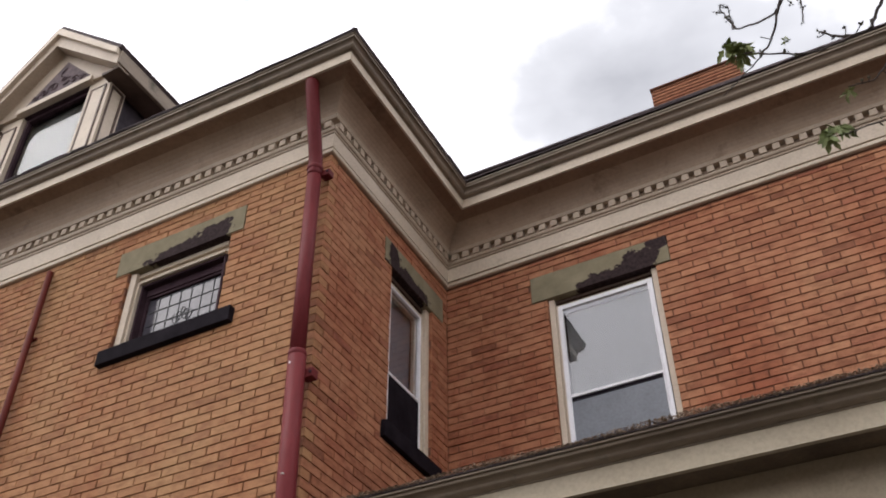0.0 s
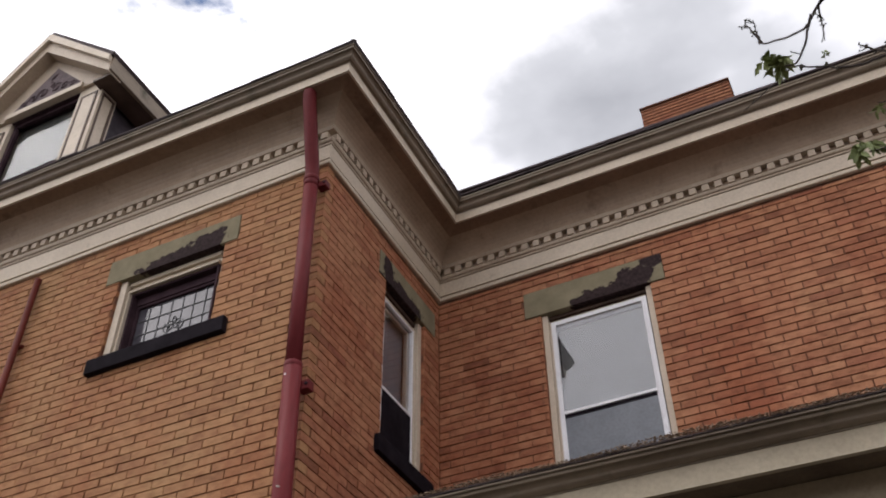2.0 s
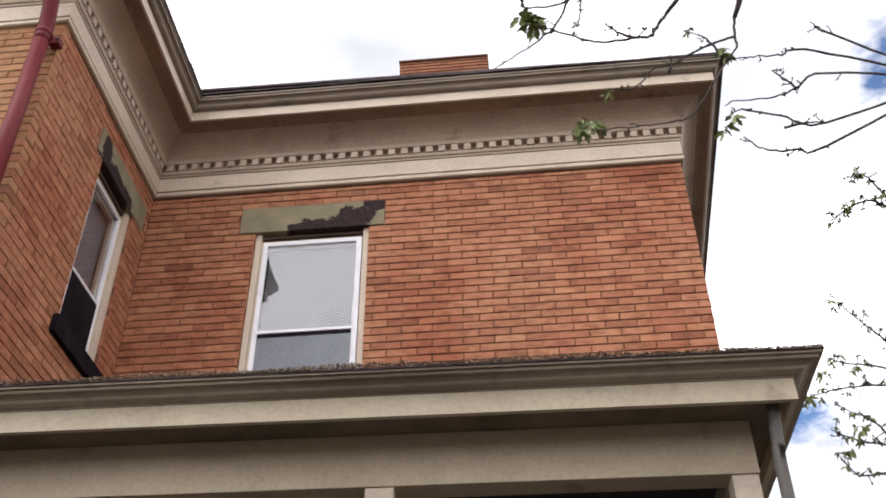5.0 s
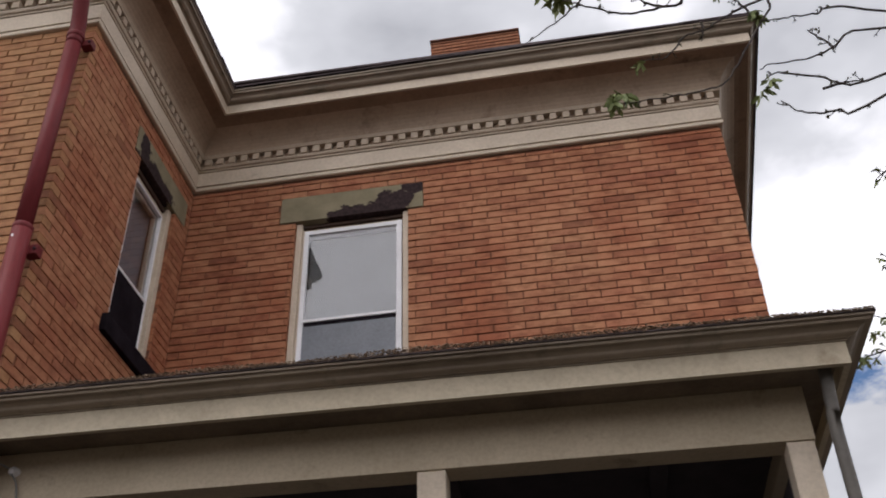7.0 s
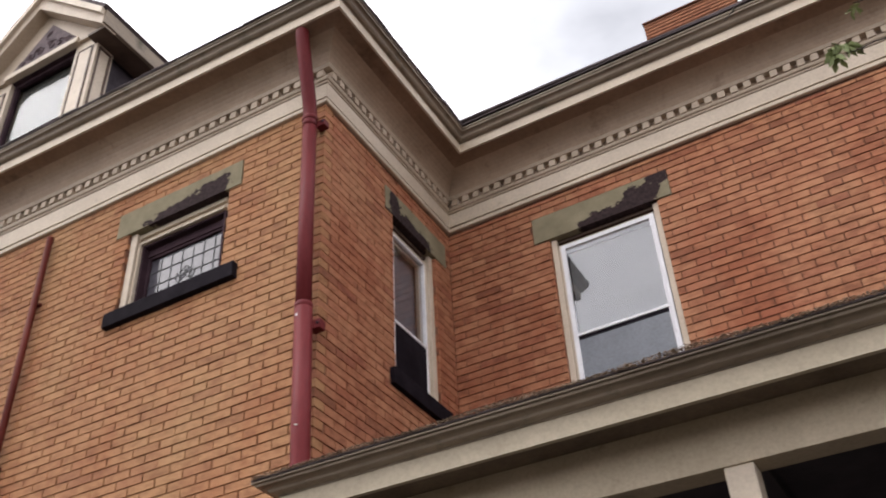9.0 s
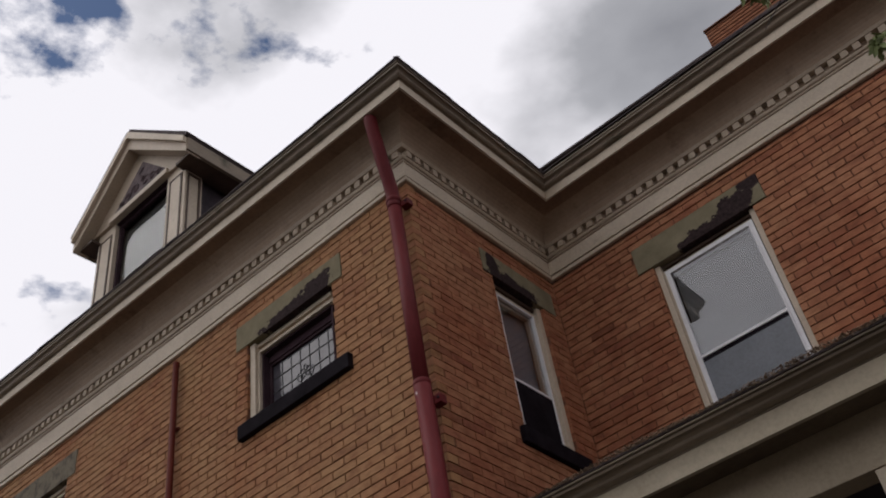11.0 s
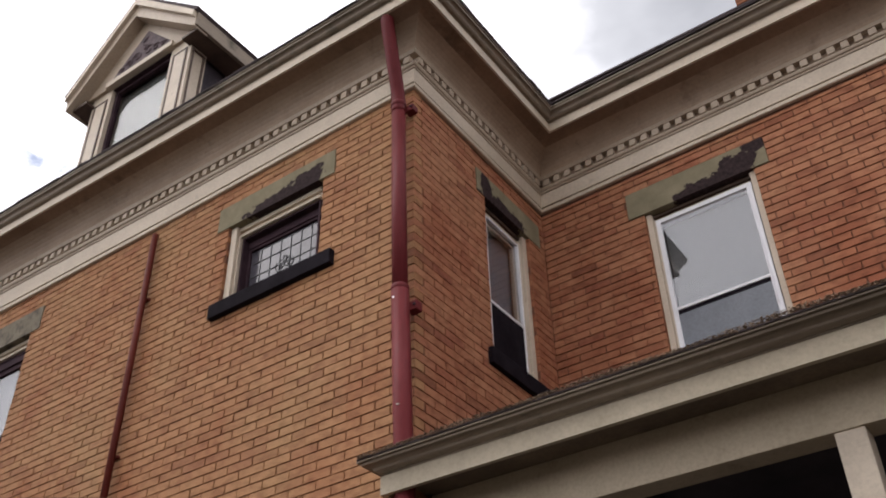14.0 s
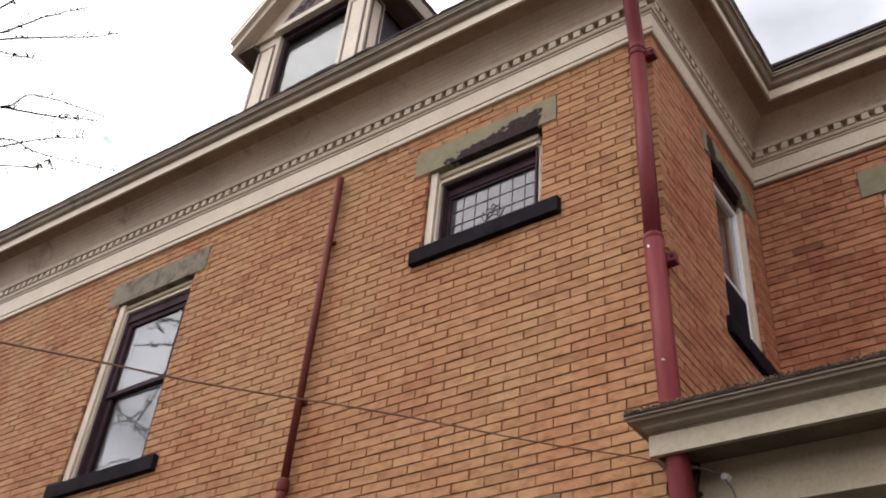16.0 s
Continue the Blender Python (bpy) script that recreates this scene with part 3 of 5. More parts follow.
def casing(window, o, turn, w=0.058, d0=0.035, material=None, head=0.085, rd=0.0, ld=0.0, head_paint=None, bead_paint=None):
    """Wooden casing with a stepped inner bead; the head is deeper than the jambs."""
    a0, a1, z0, z1 = o
    m = material or TRIM_PALE
    part("casing", frame_ring(a0, a1, z0, z1 - 0.001, w, d0 + ld, 0.16, turn, 0.006, "l"), m, window)
    part("casing", frame_ring(a0, a1, z0, z1 - 0.001, w, d0 + rd, 0.16, turn, 0.006, "r"), m, window)
    bm = bmesh.new()
    add_box(bm, a0 + w, a1 - w, d0 + 0.055, 0.16, z1 - head, z1, 0.006)
    add_box(bm, a0 + w, a1 - w, d0 + 0.030, d0 + 0.060, z1 - head * 0.5, z1 - 0.002, 0.004)
    part("head_casing", turned(bm, turn), head_paint or m, window)
    part("inner_bead", frame_ring(a0 + w, a1 - w, z0, z1 - head, 0.022, d0 + 0.028, 0.16, turn, 0.004, "lt"), m, window)
    part("inner_bead", frame_ring(a0 + w, a1 - w, z0, z1 - head, 0.022, d0 + 0.028 + rd * 0.6, 0.16, turn, 0.004, "r"), bead_paint or m, window)
    return a0 + w + 0.022, a1 - w - 0.022, z0, z1 - head - 0.022


# the wing's window, white storm frame, broken view of the blind
win = thing("window_1", "tall window with white storm frame, lowered blind and grey screen", "window", (1.46, WY, 5.9), kind="structure")
lintel(win, LINT_WING, wing, PEEL_C, "olive painted stone lintel, paint peeled to black")
sill(win, SILL_WING, wing)
# dark head paint stands for the shadow of the lintel
a0, a1, z0, z1 = casing(win, WIN_WING, wing, 0.050, 0.030, TRIM_PALE, 0.060, 0.0, 0.0, SASH_TRIM, SASH_TRIM)
part("storm_frame", frame_ring(a0 - 0.004, a1 + 0.004, z0, z1 + 0.008, 0.040, 0.050, 0.085, wing, 0.003), WHITE, win, "white aluminium storm frame")
part("storm_track", frame_ring(a1 - 0.030, a1 + 0.012, z0, z1, 0.010, 0.040, 0.085, wing, 0.002, "lr"), WHITE, win)
MEET = 6.47
part("meeting_rail", turned(box(a0 + 0.036, a1 - 0.036, 0.052, 0.080, MEET - 0.014, MEET + 0.014, 0.003), wing), WHITE, win)
# black strip modelled as the shadow beneath the meeting rail
part("rail_shadow_strip", turned(box(a0 + 0.036, a1 - 0.036, 0.060, 0.094, MEET - 0.052, MEET - 0.016, 0.003), wing), BLACK, win)
pane(win, a0 + 0.036, a1 - 0.036, MEET, z1 - 0.03, 0.062, wing)
pane(win, a0 + 0.036, a1 - 0.036, z0, MEET - 0.02, 0.070, wing)
blind(win, a0 + 0.030, a1 - 0.030, MEET - 0.10, z1 - 0.035, 0.135, wing)
part("screen", turned(box(a0 + 0.034, a1 - 0.034, 0.061, 0.064, z0, MEET - 0.050), wing), SCREEN, win, "grey insect screen")
part("window_head", turned(box(a0, a1, 0.125, 0.16, z1 - 0.03, z1 + 0.03, 0.003), wing), WHITE, win)

# the return's window
win = thing("window_2", "narrow sash window with beige casing and dark glass", "window", (0, 1.36, 5.97), kind="structure")
lintel(win, LINT_SIDE, east, PEEL_B, "olive painted stone lintel, paint peeled to black")
sill(win, SILL_SIDE, east, 0.042)
# again the lintel's shadow is painted on the head casing
a0, a1, z0, z1 = casing(win, WIN_SIDE, east, 0.062, 0.030, TRIM_PALE, 0.075, 0.0, 0.03, SASH_TRIM)
part("storm_frame", frame_ring(a0, a1, z0, z1, 0.020, 0.060, 0.092, east, 0.003), WHITE, win, "white storm frame")
part("meeting_rail", turned(box(a0 + 0.026, a1 - 0.026, 0.062, 0.090, 6.505, 6.530, 0.003), east), WHITE, win)
part("sash", frame_ring(a0 + 0.026, a1 - 0.026, 6.53, z1 - 0.026, 0.028, 0.095, 0.13, east, 0.003), TRIM, win)
pane(win, a0 + 0.02, a1 - 0.02, 6.525, z1 - 0.02, 0.085, east)
pane(win, a0 + 0.02, a1 - 0.02, z0, 6.51, 0.085, east)
part("screen", turned(box(a0 + 0.016, a1 - 0.016, 0.068, 0.071, z0, 6.508), east), BLACK, win, "black insect screen")
part("curtain", turned(box(a0 + 0.02, a1 - 0.02, 0.16, 0.165, 6.45, z1), east), SCREEN, win, "grey curtain")

# leaded window
win = thing("window_3", "small leaded-glass window with a flower motif", "window", (-1.44, 0, 6.66), kind="structure")
lintel(win, LINT_LEAD, south, PEEL_A, "olive painted stone lintel, paint peeled to black")
sill(win, SILL_LEAD, south)
a0, a1, z0, z1 = casing(win, WIN_LEAD, south, 0.066, 0.028, TRIM_PALE, 0.090, 0.080)
part("stop_bead", frame_ring(a0, a1, z0, z1, 0.020, 0.085, 0.19, south, 0.004, "lrt"), SASH, win, "dark brown stop bead")
# added band: the dark head reflected in the upper glass, as solid colour
part("head_dark_band", box(a0 + 0.02, a1 - 0.02, 0.140, 0.185, z1 - 0.095, z1 - 0.021, 0.004), SASH, win, "dark purple-brown band standing in for the dark head")
part("sash", frame_ring(a0 + 0.02, a1 - 0.02, z0, z1 - 0.095, 0.024, 0.150, 0.19, south, 0.004), SASH, win, "dark brown sash")
gx0, gx1, gz0, gz1 = a0 + 0.044, a1 - 0.044, z0 + 0.024, z1 - 0.119
part("pane", box(gx0, gx1, 0.172, 0.177, gz0, gz1), LEADED, win, "rippled obscured glass")
bm = bmesh.new()
cols, rows = 7, 4
for k in range(1, cols):
    x = gx0 + (gx1 - gx0) * k / cols
    add_box(bm, x - 0.003, x + 0.003, 0.167, 0.173, gz0, gz1)
for k in range(1, rows):
    z = gz0 + (gz1 - gz0) * k / rows
    add_box(bm, gx0, gx1, 0.166, 0.173, z - 0.003, z + 0.003)
part("lead_cames", bm, LEAD, win, "lead cames in a grid")
bm = bmesh.new()
cx, cz = (gx0 + gx1) / 2, (gz0 + gz1) / 2 + 0.01
for k in range(5):
    a = k * math.tau / 5 + 0.3
    petal = [(cx + (0.034 + 0.032 * math.cos(t)) * math.cos(a) - 0.019 * math.sin(t) * math.sin(a), 0.168, cz + (0.034 + 0.032 * math.cos(t)) * math.sin(a) + 0.019 * math.sin(t) * math.cos(a)) for t in (math.tau * j / 14 for j in range(15))]
    add_tube(bm, petal, 0.003, 5)
for s_way in (-1, 1):
    add_tube(bm, smooth_line([(cx + s_way * 0.02, 0.168, cz - 0.05), (cx + s_way * 0.07, 0.168, cz - 0.075), (cx + s_way * 0.10, 0.168, cz - 0.02), (cx + s_way * 0.085, 0.168, cz + 0.02)], 4), 0.003, 5)
part("lead_flower", bm, LEAD, win, "leaded flower motif")

# left tall window
win = thing("window_4", "tall dark sash window with beige casing and half-lowered blind", "window", (-5.24, 0, 5.54), kind="structure")
lintel(win, LINT_LEFT, south, MOSS_STONE, "mossy stone lintel")
sill(win, SILL_LEFT, south)
a0, a1, z0, z1 = casing(win, WIN_LEFT, south, 0.080, 0.026, TRIM_PALE, 0.080, 0.07)
part("stop_bead", frame_ring(a0, a1, z0, z1, 0.028, 0.080, 0.17, south, 0.004, "lrt"), SASH, win)
# added band that darkens the head above the upper sash
part("head_dark_band", box(a0 + 0.028, a1 - 0.028, 0.085, 0.17, z1 - 0.105, z1 - 0.029, 0.004), SASH, win, "dark purple-brown band standing in for the dark head")
part("upper_sash", frame_ring(a0 + 0.028, a1 - 0.028, 6.43, z1 - 0.106, 0.050, 0.105, 0.14, south, 0.004), SASH, win, "dark brown sash")
part("lower_sash", frame_ring(a0 + 0.028, a1 - 0.028, z0, 6.48, 0.050, 0.135, 0.17, south, 0.004), SASH, win, "dark brown sash")
pane(win, a0 + 0.07, a1 - 0.07, 6.47, z1 - 0.15, 0.125, south)
pane(win, a0 + 0.07, a1 - 0.07, z0 + 0.04, 6.44, 0.155, south)
blind(win, a0 + 0.05, a1 - 0.05, z0, 6.45, 0.20, south)

# added pale sheet: stands in for the bright sky reflected in this pane
part("curtain", box(a0 + 0.05, a1 - 0.05, 0.215, 0.220, 6.45, z1), CURTAIN, win, "pale sheet added behind the upper pane to brighten it")

# ground-floor window
win = thing("window_5", "ground-floor window with white storm frame under a stained lintel", "window", (-1.36, 0, 2.45), kind="structure")
lintel(win, LINT_LOW, south, STAIN_STONE, "stained stone lintel")
sill(win, SILL_LOW, south)
a0, a1, z0, z1 = casing(win, WIN_LOW, south, 0.070, 0.040, TRIM_PALE, 0.080)
part("storm_frame", frame_ring(a0, a1, z0, z1, 0.036, 0.075, 0.11, south, 0.003), WHITE, win, "white storm frame")
part("meeting_rail", box(a0, a1, 0.08, 0.108, 3.32, 3.35, 0.003), WHITE, win)
pane(win, a0 + 0.03, a1 - 0.03, z0 + 0.03, 3.33, 0.095, south)
pane(win, a0 + 0.03, a1 - 0.03, 3.34, z1 - 0.03, 0.090, south)

# ---- dormer ----
DX, DY = -3.89, 0.02
GY = -0.16
dormer = thing("dormer", "gabled roof dormer with paneled beige pilasters and a carved gable panel", "dormer", (DX, DY, 9.2))
GF = -0.02
GH, GE, GA = 1.10, 10.79, 11.87               # half width, eave and apex of the gable
AX = DX - 0.10                                # the ridge lies off the window's middle
REACH = ((-1, GH, GE), (1, GH, GE))


def dormer_roof():
    bm = bmesh.new()
    for s, gh, ge in REACH:
        n = Vector((s * (GA - ge), 0, gh)).normalized() * 0.045
        c = [Vector((DX + s * gh, GY - 0.04, ge)), Vector((AX, GY - 0.04, GA)), Vector((AX, 3.0, GA)), Vector((DX + s * gh, 3.0, ge))]
        vs = [bm.verts.new(p) for p in c] + [bm.verts.new(p + n) for p in c]
        for f in ((0, 1, 2, 3), (4, 5, 6, 7), (0, 1, 5, 4), (1, 2, 6, 5), (2, 3, 7, 6), (3, 0, 4, 7)):
            bm.faces.new([vs[k] for k in f])
    return bm


part("dormer_roof", dormer_roof(), SHINGLE, dormer, "dark shingled gable roof")
for s, gh, ge in REACH:
    for name, w0, w1, y0, y1, m in (("bargeboard", 0.02, 0.22, GY - 0.005, GY + 0.06, TRIM), ("barge_moulding", -0.005, 0.085, GY - 0.05, GY - 0.006, TRIM_PALE), ("gable_soffit", 0.17, 0.22, GY + 0.058, GF + 0.05, TRIM)):
        bm = bmesh.new()
        pts = [(DX + s * (gh - 0.02), ge - w0), (AX, GA - w0 * 1.15), (AX, GA - w1 * 1.3), (DX + s * (gh - 0.02), ge - w1)]
        a = [bm.verts.new((x, y0, z)) for x, z in pts]
        b = [bm.verts.new((x, y1, z)) for x, z in pts]
        bm.faces.new(a)
        bm.faces.new(b[::-1])
        for k in range(4):
            bm.faces.new((a[k], b[k], b[(k + 1) % 4], a[(k + 1) % 4]))
        part(name, bm, m, dormer)
    x0, x1 = sorted((DX + s * 0.80, DX + s * (gh - 0.05)))
    # dark colour here is the shade below the dormer eave
    part("side_soffit", box(x0, x1, GY + 0.066, 2.4, ge - 0.19, ge - 0.15, 0.004), SASH_TRIM, dormer, "side soffit coloured dark for the shade under the eave")
    part("side_fascia", box(DX + s * (gh - 0.02) - 0.022, DX + s * (gh - 0.02) + 0.022, GY, 2.6, ge - 0.20, ge - 0.002, 0.006), CROWN, dormer)
    # corner pilaster with a recessed panel on its face and side
    x0, x1 = sorted((DX + s * 0.50, DX + s * 0.835))
    pil = part("pilaster", box(x0, x1, DY, DY + 0.23, 9.0, 10.798, 0.006), TRIM_PALE, dormer, "beige corner pilaster")
    part("panel_moulding", frame_ring(x0 + 0.052, x1 - 0.052, 9.3, 10.60, 0.026, DY - 0.012, DY + 0.002, south, 0.004), SASH_TRIM, pil, "dark brown panel edge")
    part("panel_field", box(x0 + 0.080, x1 - 0.080, DY - 0.006, DY + 0.002, 9.33, 10.572), TRIM_PALE, pil)
    xs = DX + s * 0.835
    bm = bmesh.new()
    for ya, yb, za2, zb in ((DY + 0.025, DY + 0.045, 9.3, 10.56), (DY + 0.175, DY + 0.20, 9.3, 10.56), (DY + 0.045, DY + 0.175, 10.535, 10.56)):
        add_box(bm, min(xs, xs + s * 0.018), max(xs, xs + s * 0.018), ya, yb, za2, zb, 0.004)
    part("side_moulding", bm, SASH_TRIM, pil, "dark brown panel edge")
    x0, x1 = sorted((DX + s * 0.70, DX + s * 0.77))
    part("cheek", box(x0, x1, DY + 0.23, 2.4, 8.9, 10.62), SLATE, dormer, "dark slate-hung cheek")
# gable wall, carved panel and rail
GX = DX + 0.04
bm = bmesh.new()
tri = ((DX - 0.92, 10.74), (DX + 0.92, 10.74), (AX, 11.69))
a = [bm.verts.new((x, GF, z)) for x, z in tri]
b = [bm.verts.new((x, GF + 0.07, z)) for x, z in tri]
bm.faces.new(a)
bm.faces.new(b[::-1])
for k in range(3):
    bm.faces.new((a[k], b[k], b[(k + 1) % 3], a[(k + 1) % 3]))
part("gable_board", bm, TRIM, dormer)
bm = bmesh.new()
tri = ((GX - 0.50, 10.815), (GX + 0.50, 10.815), (GX, 11.34))
a = [bm.verts.new((x, GF - 0.020, z)) for x, z in tri]
b = [bm.verts.new((x, GF + 0.01, z)) for x, z in tri]
bm.faces.new(a)
for k in range(3):
    bm.faces.new((a[k], b[k], b[(k + 1) % 3], a[(k + 1) % 3]))
panel = part("carved_panel", bm, CARVED, dormer, "dark purple-brown carved gable panel")
for s in (-1, 1):
    for k in range(3):
        r = 0.085 - 0.018 * k
        cx, cz = GX + s * (0.10 + 0.125 * k), 10.940 - 0.03 * k
        part("scroll", tube([(cx + s * r * (1 - j / 22) * math.cos(j * 0.42), GF - 0.022, cz + r * (1 - j / 22) * math.sin(j * 0.42)) for j in range(20)], 0.012, 6), CARVED, panel)
part("stem", tube([(GX + 0.04 * math.sin(j * 0.9), GF - 0.022, 11.00 + 0.026 * j) for j in range(9)], 0.012, 6), CARVED, panel)
part("gable_rail", box(DX - 0.56, DX + 0.56, GF - 0.030, GF + 0.05, 10.730, 10.811, 0.008), TRIM_PALE, dormer)
part("window_head", box(DX - 0.50, DX + 0.50, GF + 0.052, DY + 0.18, 10.717, 10.745, 0.004), SASH, dormer, "dark window head")
part("sash", frame_ring(DX - 0.50, DX + 0.50, 9.3, 10.72, 0.045, DY + 0.05, DY + 0.11, south, 0.004), SASH, dormer, "dark sash")
part("sash_rail", box(DX - 0.46, DX + 0.46, DY + 0.06, DY + 0.10, 9.72, 9.77, 0.004), SASH, dormer)
pane(dormer, DX - 0.46, DX + 0.46, 9.33, 10.68, DY + 0.085, south, DORMER_GLASS)
part("curtain", box(DX - 0.50, DX + 0.50, DY + 0.15, DY + 0.16, 9.1, 10.85), CURTAIN, dormer, "pale drawn curtain")
part("dormer_wall", box(DX - 0.72, DX + 0.72, DY + 0.16, DY + 0.24, 8.8, 9.33), TRIM, dormer)
part("dormer_back", box(DX - 0.72, DX + 0.72, 2.2, 2.3, 9.2, 11.0), PLASTER, dormer)

# ---- porch ----
PX0, PX1 = -0.108, 4.437
PF = -0.19                                   # face of the porch fascia
porch = thing("porch", "wide porch with beige beam, square posts and moulded eaves", "porch", (2.2, 0.9, GROUND))
PEAVES = [(PX0, 0.0 - 0.012), (PX0, PF), (PX1, PF), (PX1, WY - 0.02)]


def porch_part(name, profile, material, label="", path=None):
    return part(name, sweep(path or PEAVES, profile, True), material, porch, label)


PZ = 4.468
SAG = 0.0145                                 # fall of the porch front for each metre
porch_part("fascia_board", [(-0.03, PZ), (0.0, PZ), (0.0, PZ + 0.1145), (-0.03, PZ + 0.1145)], PORCH_TRIM)
porch_part("gutter_moulding", [(-0.03, PZ + 0.115), (0.008, PZ + 0.115), (0.008, PZ + 0.121), (0.024, PZ + 0.122)] + [(0.024 + 0.062 * (k / 6) + 0.008 * math.sin(k / 6 * 2 * math.pi), PZ + 0.123 + 0.032 * (k / 6)) for k in range(7)] + [(0.080, PZ + 0.157), (0.106, PZ + 0.159), (0.112, PZ + 0.170), (0.104, PZ + 0.173), (0.126, PZ + 0.175), (0.126, PZ + 0.186), (-0.03, PZ + 0.186)], CROWN, "weathered ogee gutter", [(PX0 + 0.045, -0.012), (PX0 + 0.045, PF), (PX1, PF), (PX1, WY - 0.02)])
part("porch_soffit", box(0.004, PX1 - 0.03, PF + 0.03, WY - 0.02, PZ + 0.075, PZ + 0.095), PORCH_SOFFIT, porch, "brown porch soffit with the shade put into its colour")
BY = 0.135
part("beam", box(0.004, 4.268, BY, BY + 0.16, 4.258, PZ + 0.074, 0.005), PORCH_BEAM, porch, "plain beige porch beam")
part("side_beam", box(4.130, 4.264, BY + 0.16, WY - 0.02, 4.260, PZ + 0.073, 0.005), PORCH_BEAM, porch)
for x0, x1 in ((0.030, 0.088), (2.348, 2.494), (4.133, 4.262)):
    post = part("post", box(x0, x1, BY + 0.010, BY + 0.150, 1.30, 4.257, 0.006), TRIM_PALE, porch, "square beige post")
    part("post_base", box(x0 - 0.02, x1 + 0.02, BY - 0.01, BY + 0.17, 1.30, 1.46, 0.008), TRIM_PALE, post)
part("porch_ceiling", box(0.004, 4.13, BY + 0.16, WY - 0.004, 4.37, 4.40), PORCH_SHADE, porch, "porch ceiling coloured dark for shade")
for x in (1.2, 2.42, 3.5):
    part("ceiling_joist", box(x, x + 0.09, BY + 0.17, WY - 0.01, 4.30, 4.37, 0.004), PORCH_SHADE, porch)
part("porch_floor", box(0.004, 4.40, -0.05, WY - 0.004, 1.18, 1.30, 0.006), DECK, porch, "grey-painted porch floor")
part("porch_base", box(0.02, 4.36, 0.0, WY - 0.004, GROUND, 1.18), MORTAR, porch)
# added dark panels: the porch's inner shade as colour over the brick
part("rear_shade_panel", box(0.012, 4.60, WY - 0.03, WY - 0.012, 1.30, 4.37), PORCH_SHADE, porch, "panel coloured dark for the shade inside the porch")
part("inner_shade_panel", box(0.004, 0.022, BY + 0.17, WY - 0.03, 1.30, 4.37), PORCH_SHADE, porch, "panel coloured dark for the shade inside the porch")
part("side_panel", box(4.16, 4.25, BY + 0.20, WY - 0.03, 1.30, 4.20), PORCH_SHADE, porch, "closed porch end coloured dark for shade")
# low-pitched porch roof
bm = bmesh.new()
e = [(PX0 - 0.075, PF - 0.135, PZ + 0.187), (PX1 + 0.135, PF - 0.135, PZ + 0.187), (PX1 + 0.135, WY - 0.004, PZ + 0.187), (PX1 - 0.5, WY - 0.004, 5.15), (0.06, WY - 0.004, 5.15), (0.004, 0.6, PZ + 0.38), (0.004, -0.005, PZ + 0.212), (PX0 - 0.075, -0.012, PZ + 0.187)]
top = [bm.verts.new((x, y, z + 0.010)) for x, y, z in e]
low = [bm.verts.new((x, y, PZ + 0.187)) for x, y, z in e]
for f in ((0, 1, 3, 4, 5, 6), (1, 2, 3), (0, 6, 7)):
    bm.faces.new([top[k] for k in f])
for k in range(8):
    bm.faces.new((low[k], low[(k + 1) % 8], top[(k + 1) % 8], top[k]))
bm.faces.new(low[::-1])
part("porch_roof", bm, SHINGLE, porch, "low shingled porch roof edged with leaf litter")

# the porch front has sagged towards its far end
for ob in porch.children:
    for v in ob.data.vertices:
        if v.co.z > 4.0:
            v.co.z -= SAG * max(v.co.x, 0.0)

# leaf litter and grit along the porch eave
rng = np.random.default_rng(5)
verts, faces = [], []
for k in range(9500):
    if k < 8800:
        x, y = rng.uniform(PX0 - 0.065, PX1 + 0.125), PF - 0.148 + abs(rng.normal(0, 0.022))
    else:
        x, y = rng.uniform(0.1, PX1), rng.uniform(PF - 0.13, 0.4)
    heap = (0.004 + 0.017 * max(0.0, noise.noise((x * 3.1, 2.0, 0.3)) + 0.45)) * (1.0 if x < 3.9 else 0.35)
    c = np.array((x, y, -SAG * max(x, 0.0) + PZ + 0.190 + rng.uniform(0, 0.010 + heap)))
    s = rng.uniform(0.004, 0.011)
    base = len(verts)
    pts = rng.normal(0, 1, (4, 3))
    pts = pts / np.linalg.norm(pts, axis=1)[:, None] * s * (1, 1, 0.55)
    verts.extend((c + p).tolist() for p in pts)
    faces.extend([(base, base + 1, base + 2), (base, base + 2, base + 3), (base, base + 3, base + 1), (base + 1, base + 3, base + 2)])
me = bpy.data.meshes.new("leaf_litter")
me.from_pydata(verts, [], faces)
me.materials.append(LITTER)
tagged(new("leaf_litter", me), "dead leaf litter and moss along the porch eave", "leaf litter", kind="stuff")

# ---- pipes, lamp, cables ----
ds = thing("downspout", "maroon-painted round downspout strapped to the brick corner", "downspout", (0.03, -0.1, GROUND))
R1 = 0.056
line = smooth_line([(-0.036, -0.300, 8.52), (-0.036, -0.295, 8.44), (-0.046, -0.225, 8.18), (-0.060, -0.140, 7.90), (-0.068, -0.106, 7.77), (-0.070, -0.102, 7.62)], 5)
part("upper_bend", tube(line, R1, 16), MAROON, ds, "", True)
part("upper_pipe", tube([(-0.070, -0.100, 7.66), (-0.058, -0.100, 6.70), (-0.044, -0.100, 5.93)], R1 - 0.001, 16), MAROON, ds, "", True)
part("lower_pipe", tube([(-0.043, -0.100, 5.95), (-0.016, -0.100, 4.95), (0.012, -0.100, 4.30), (0.042, -0.100, GROUND)], R1 + 0.006, 16), MAROON, ds, "", True)
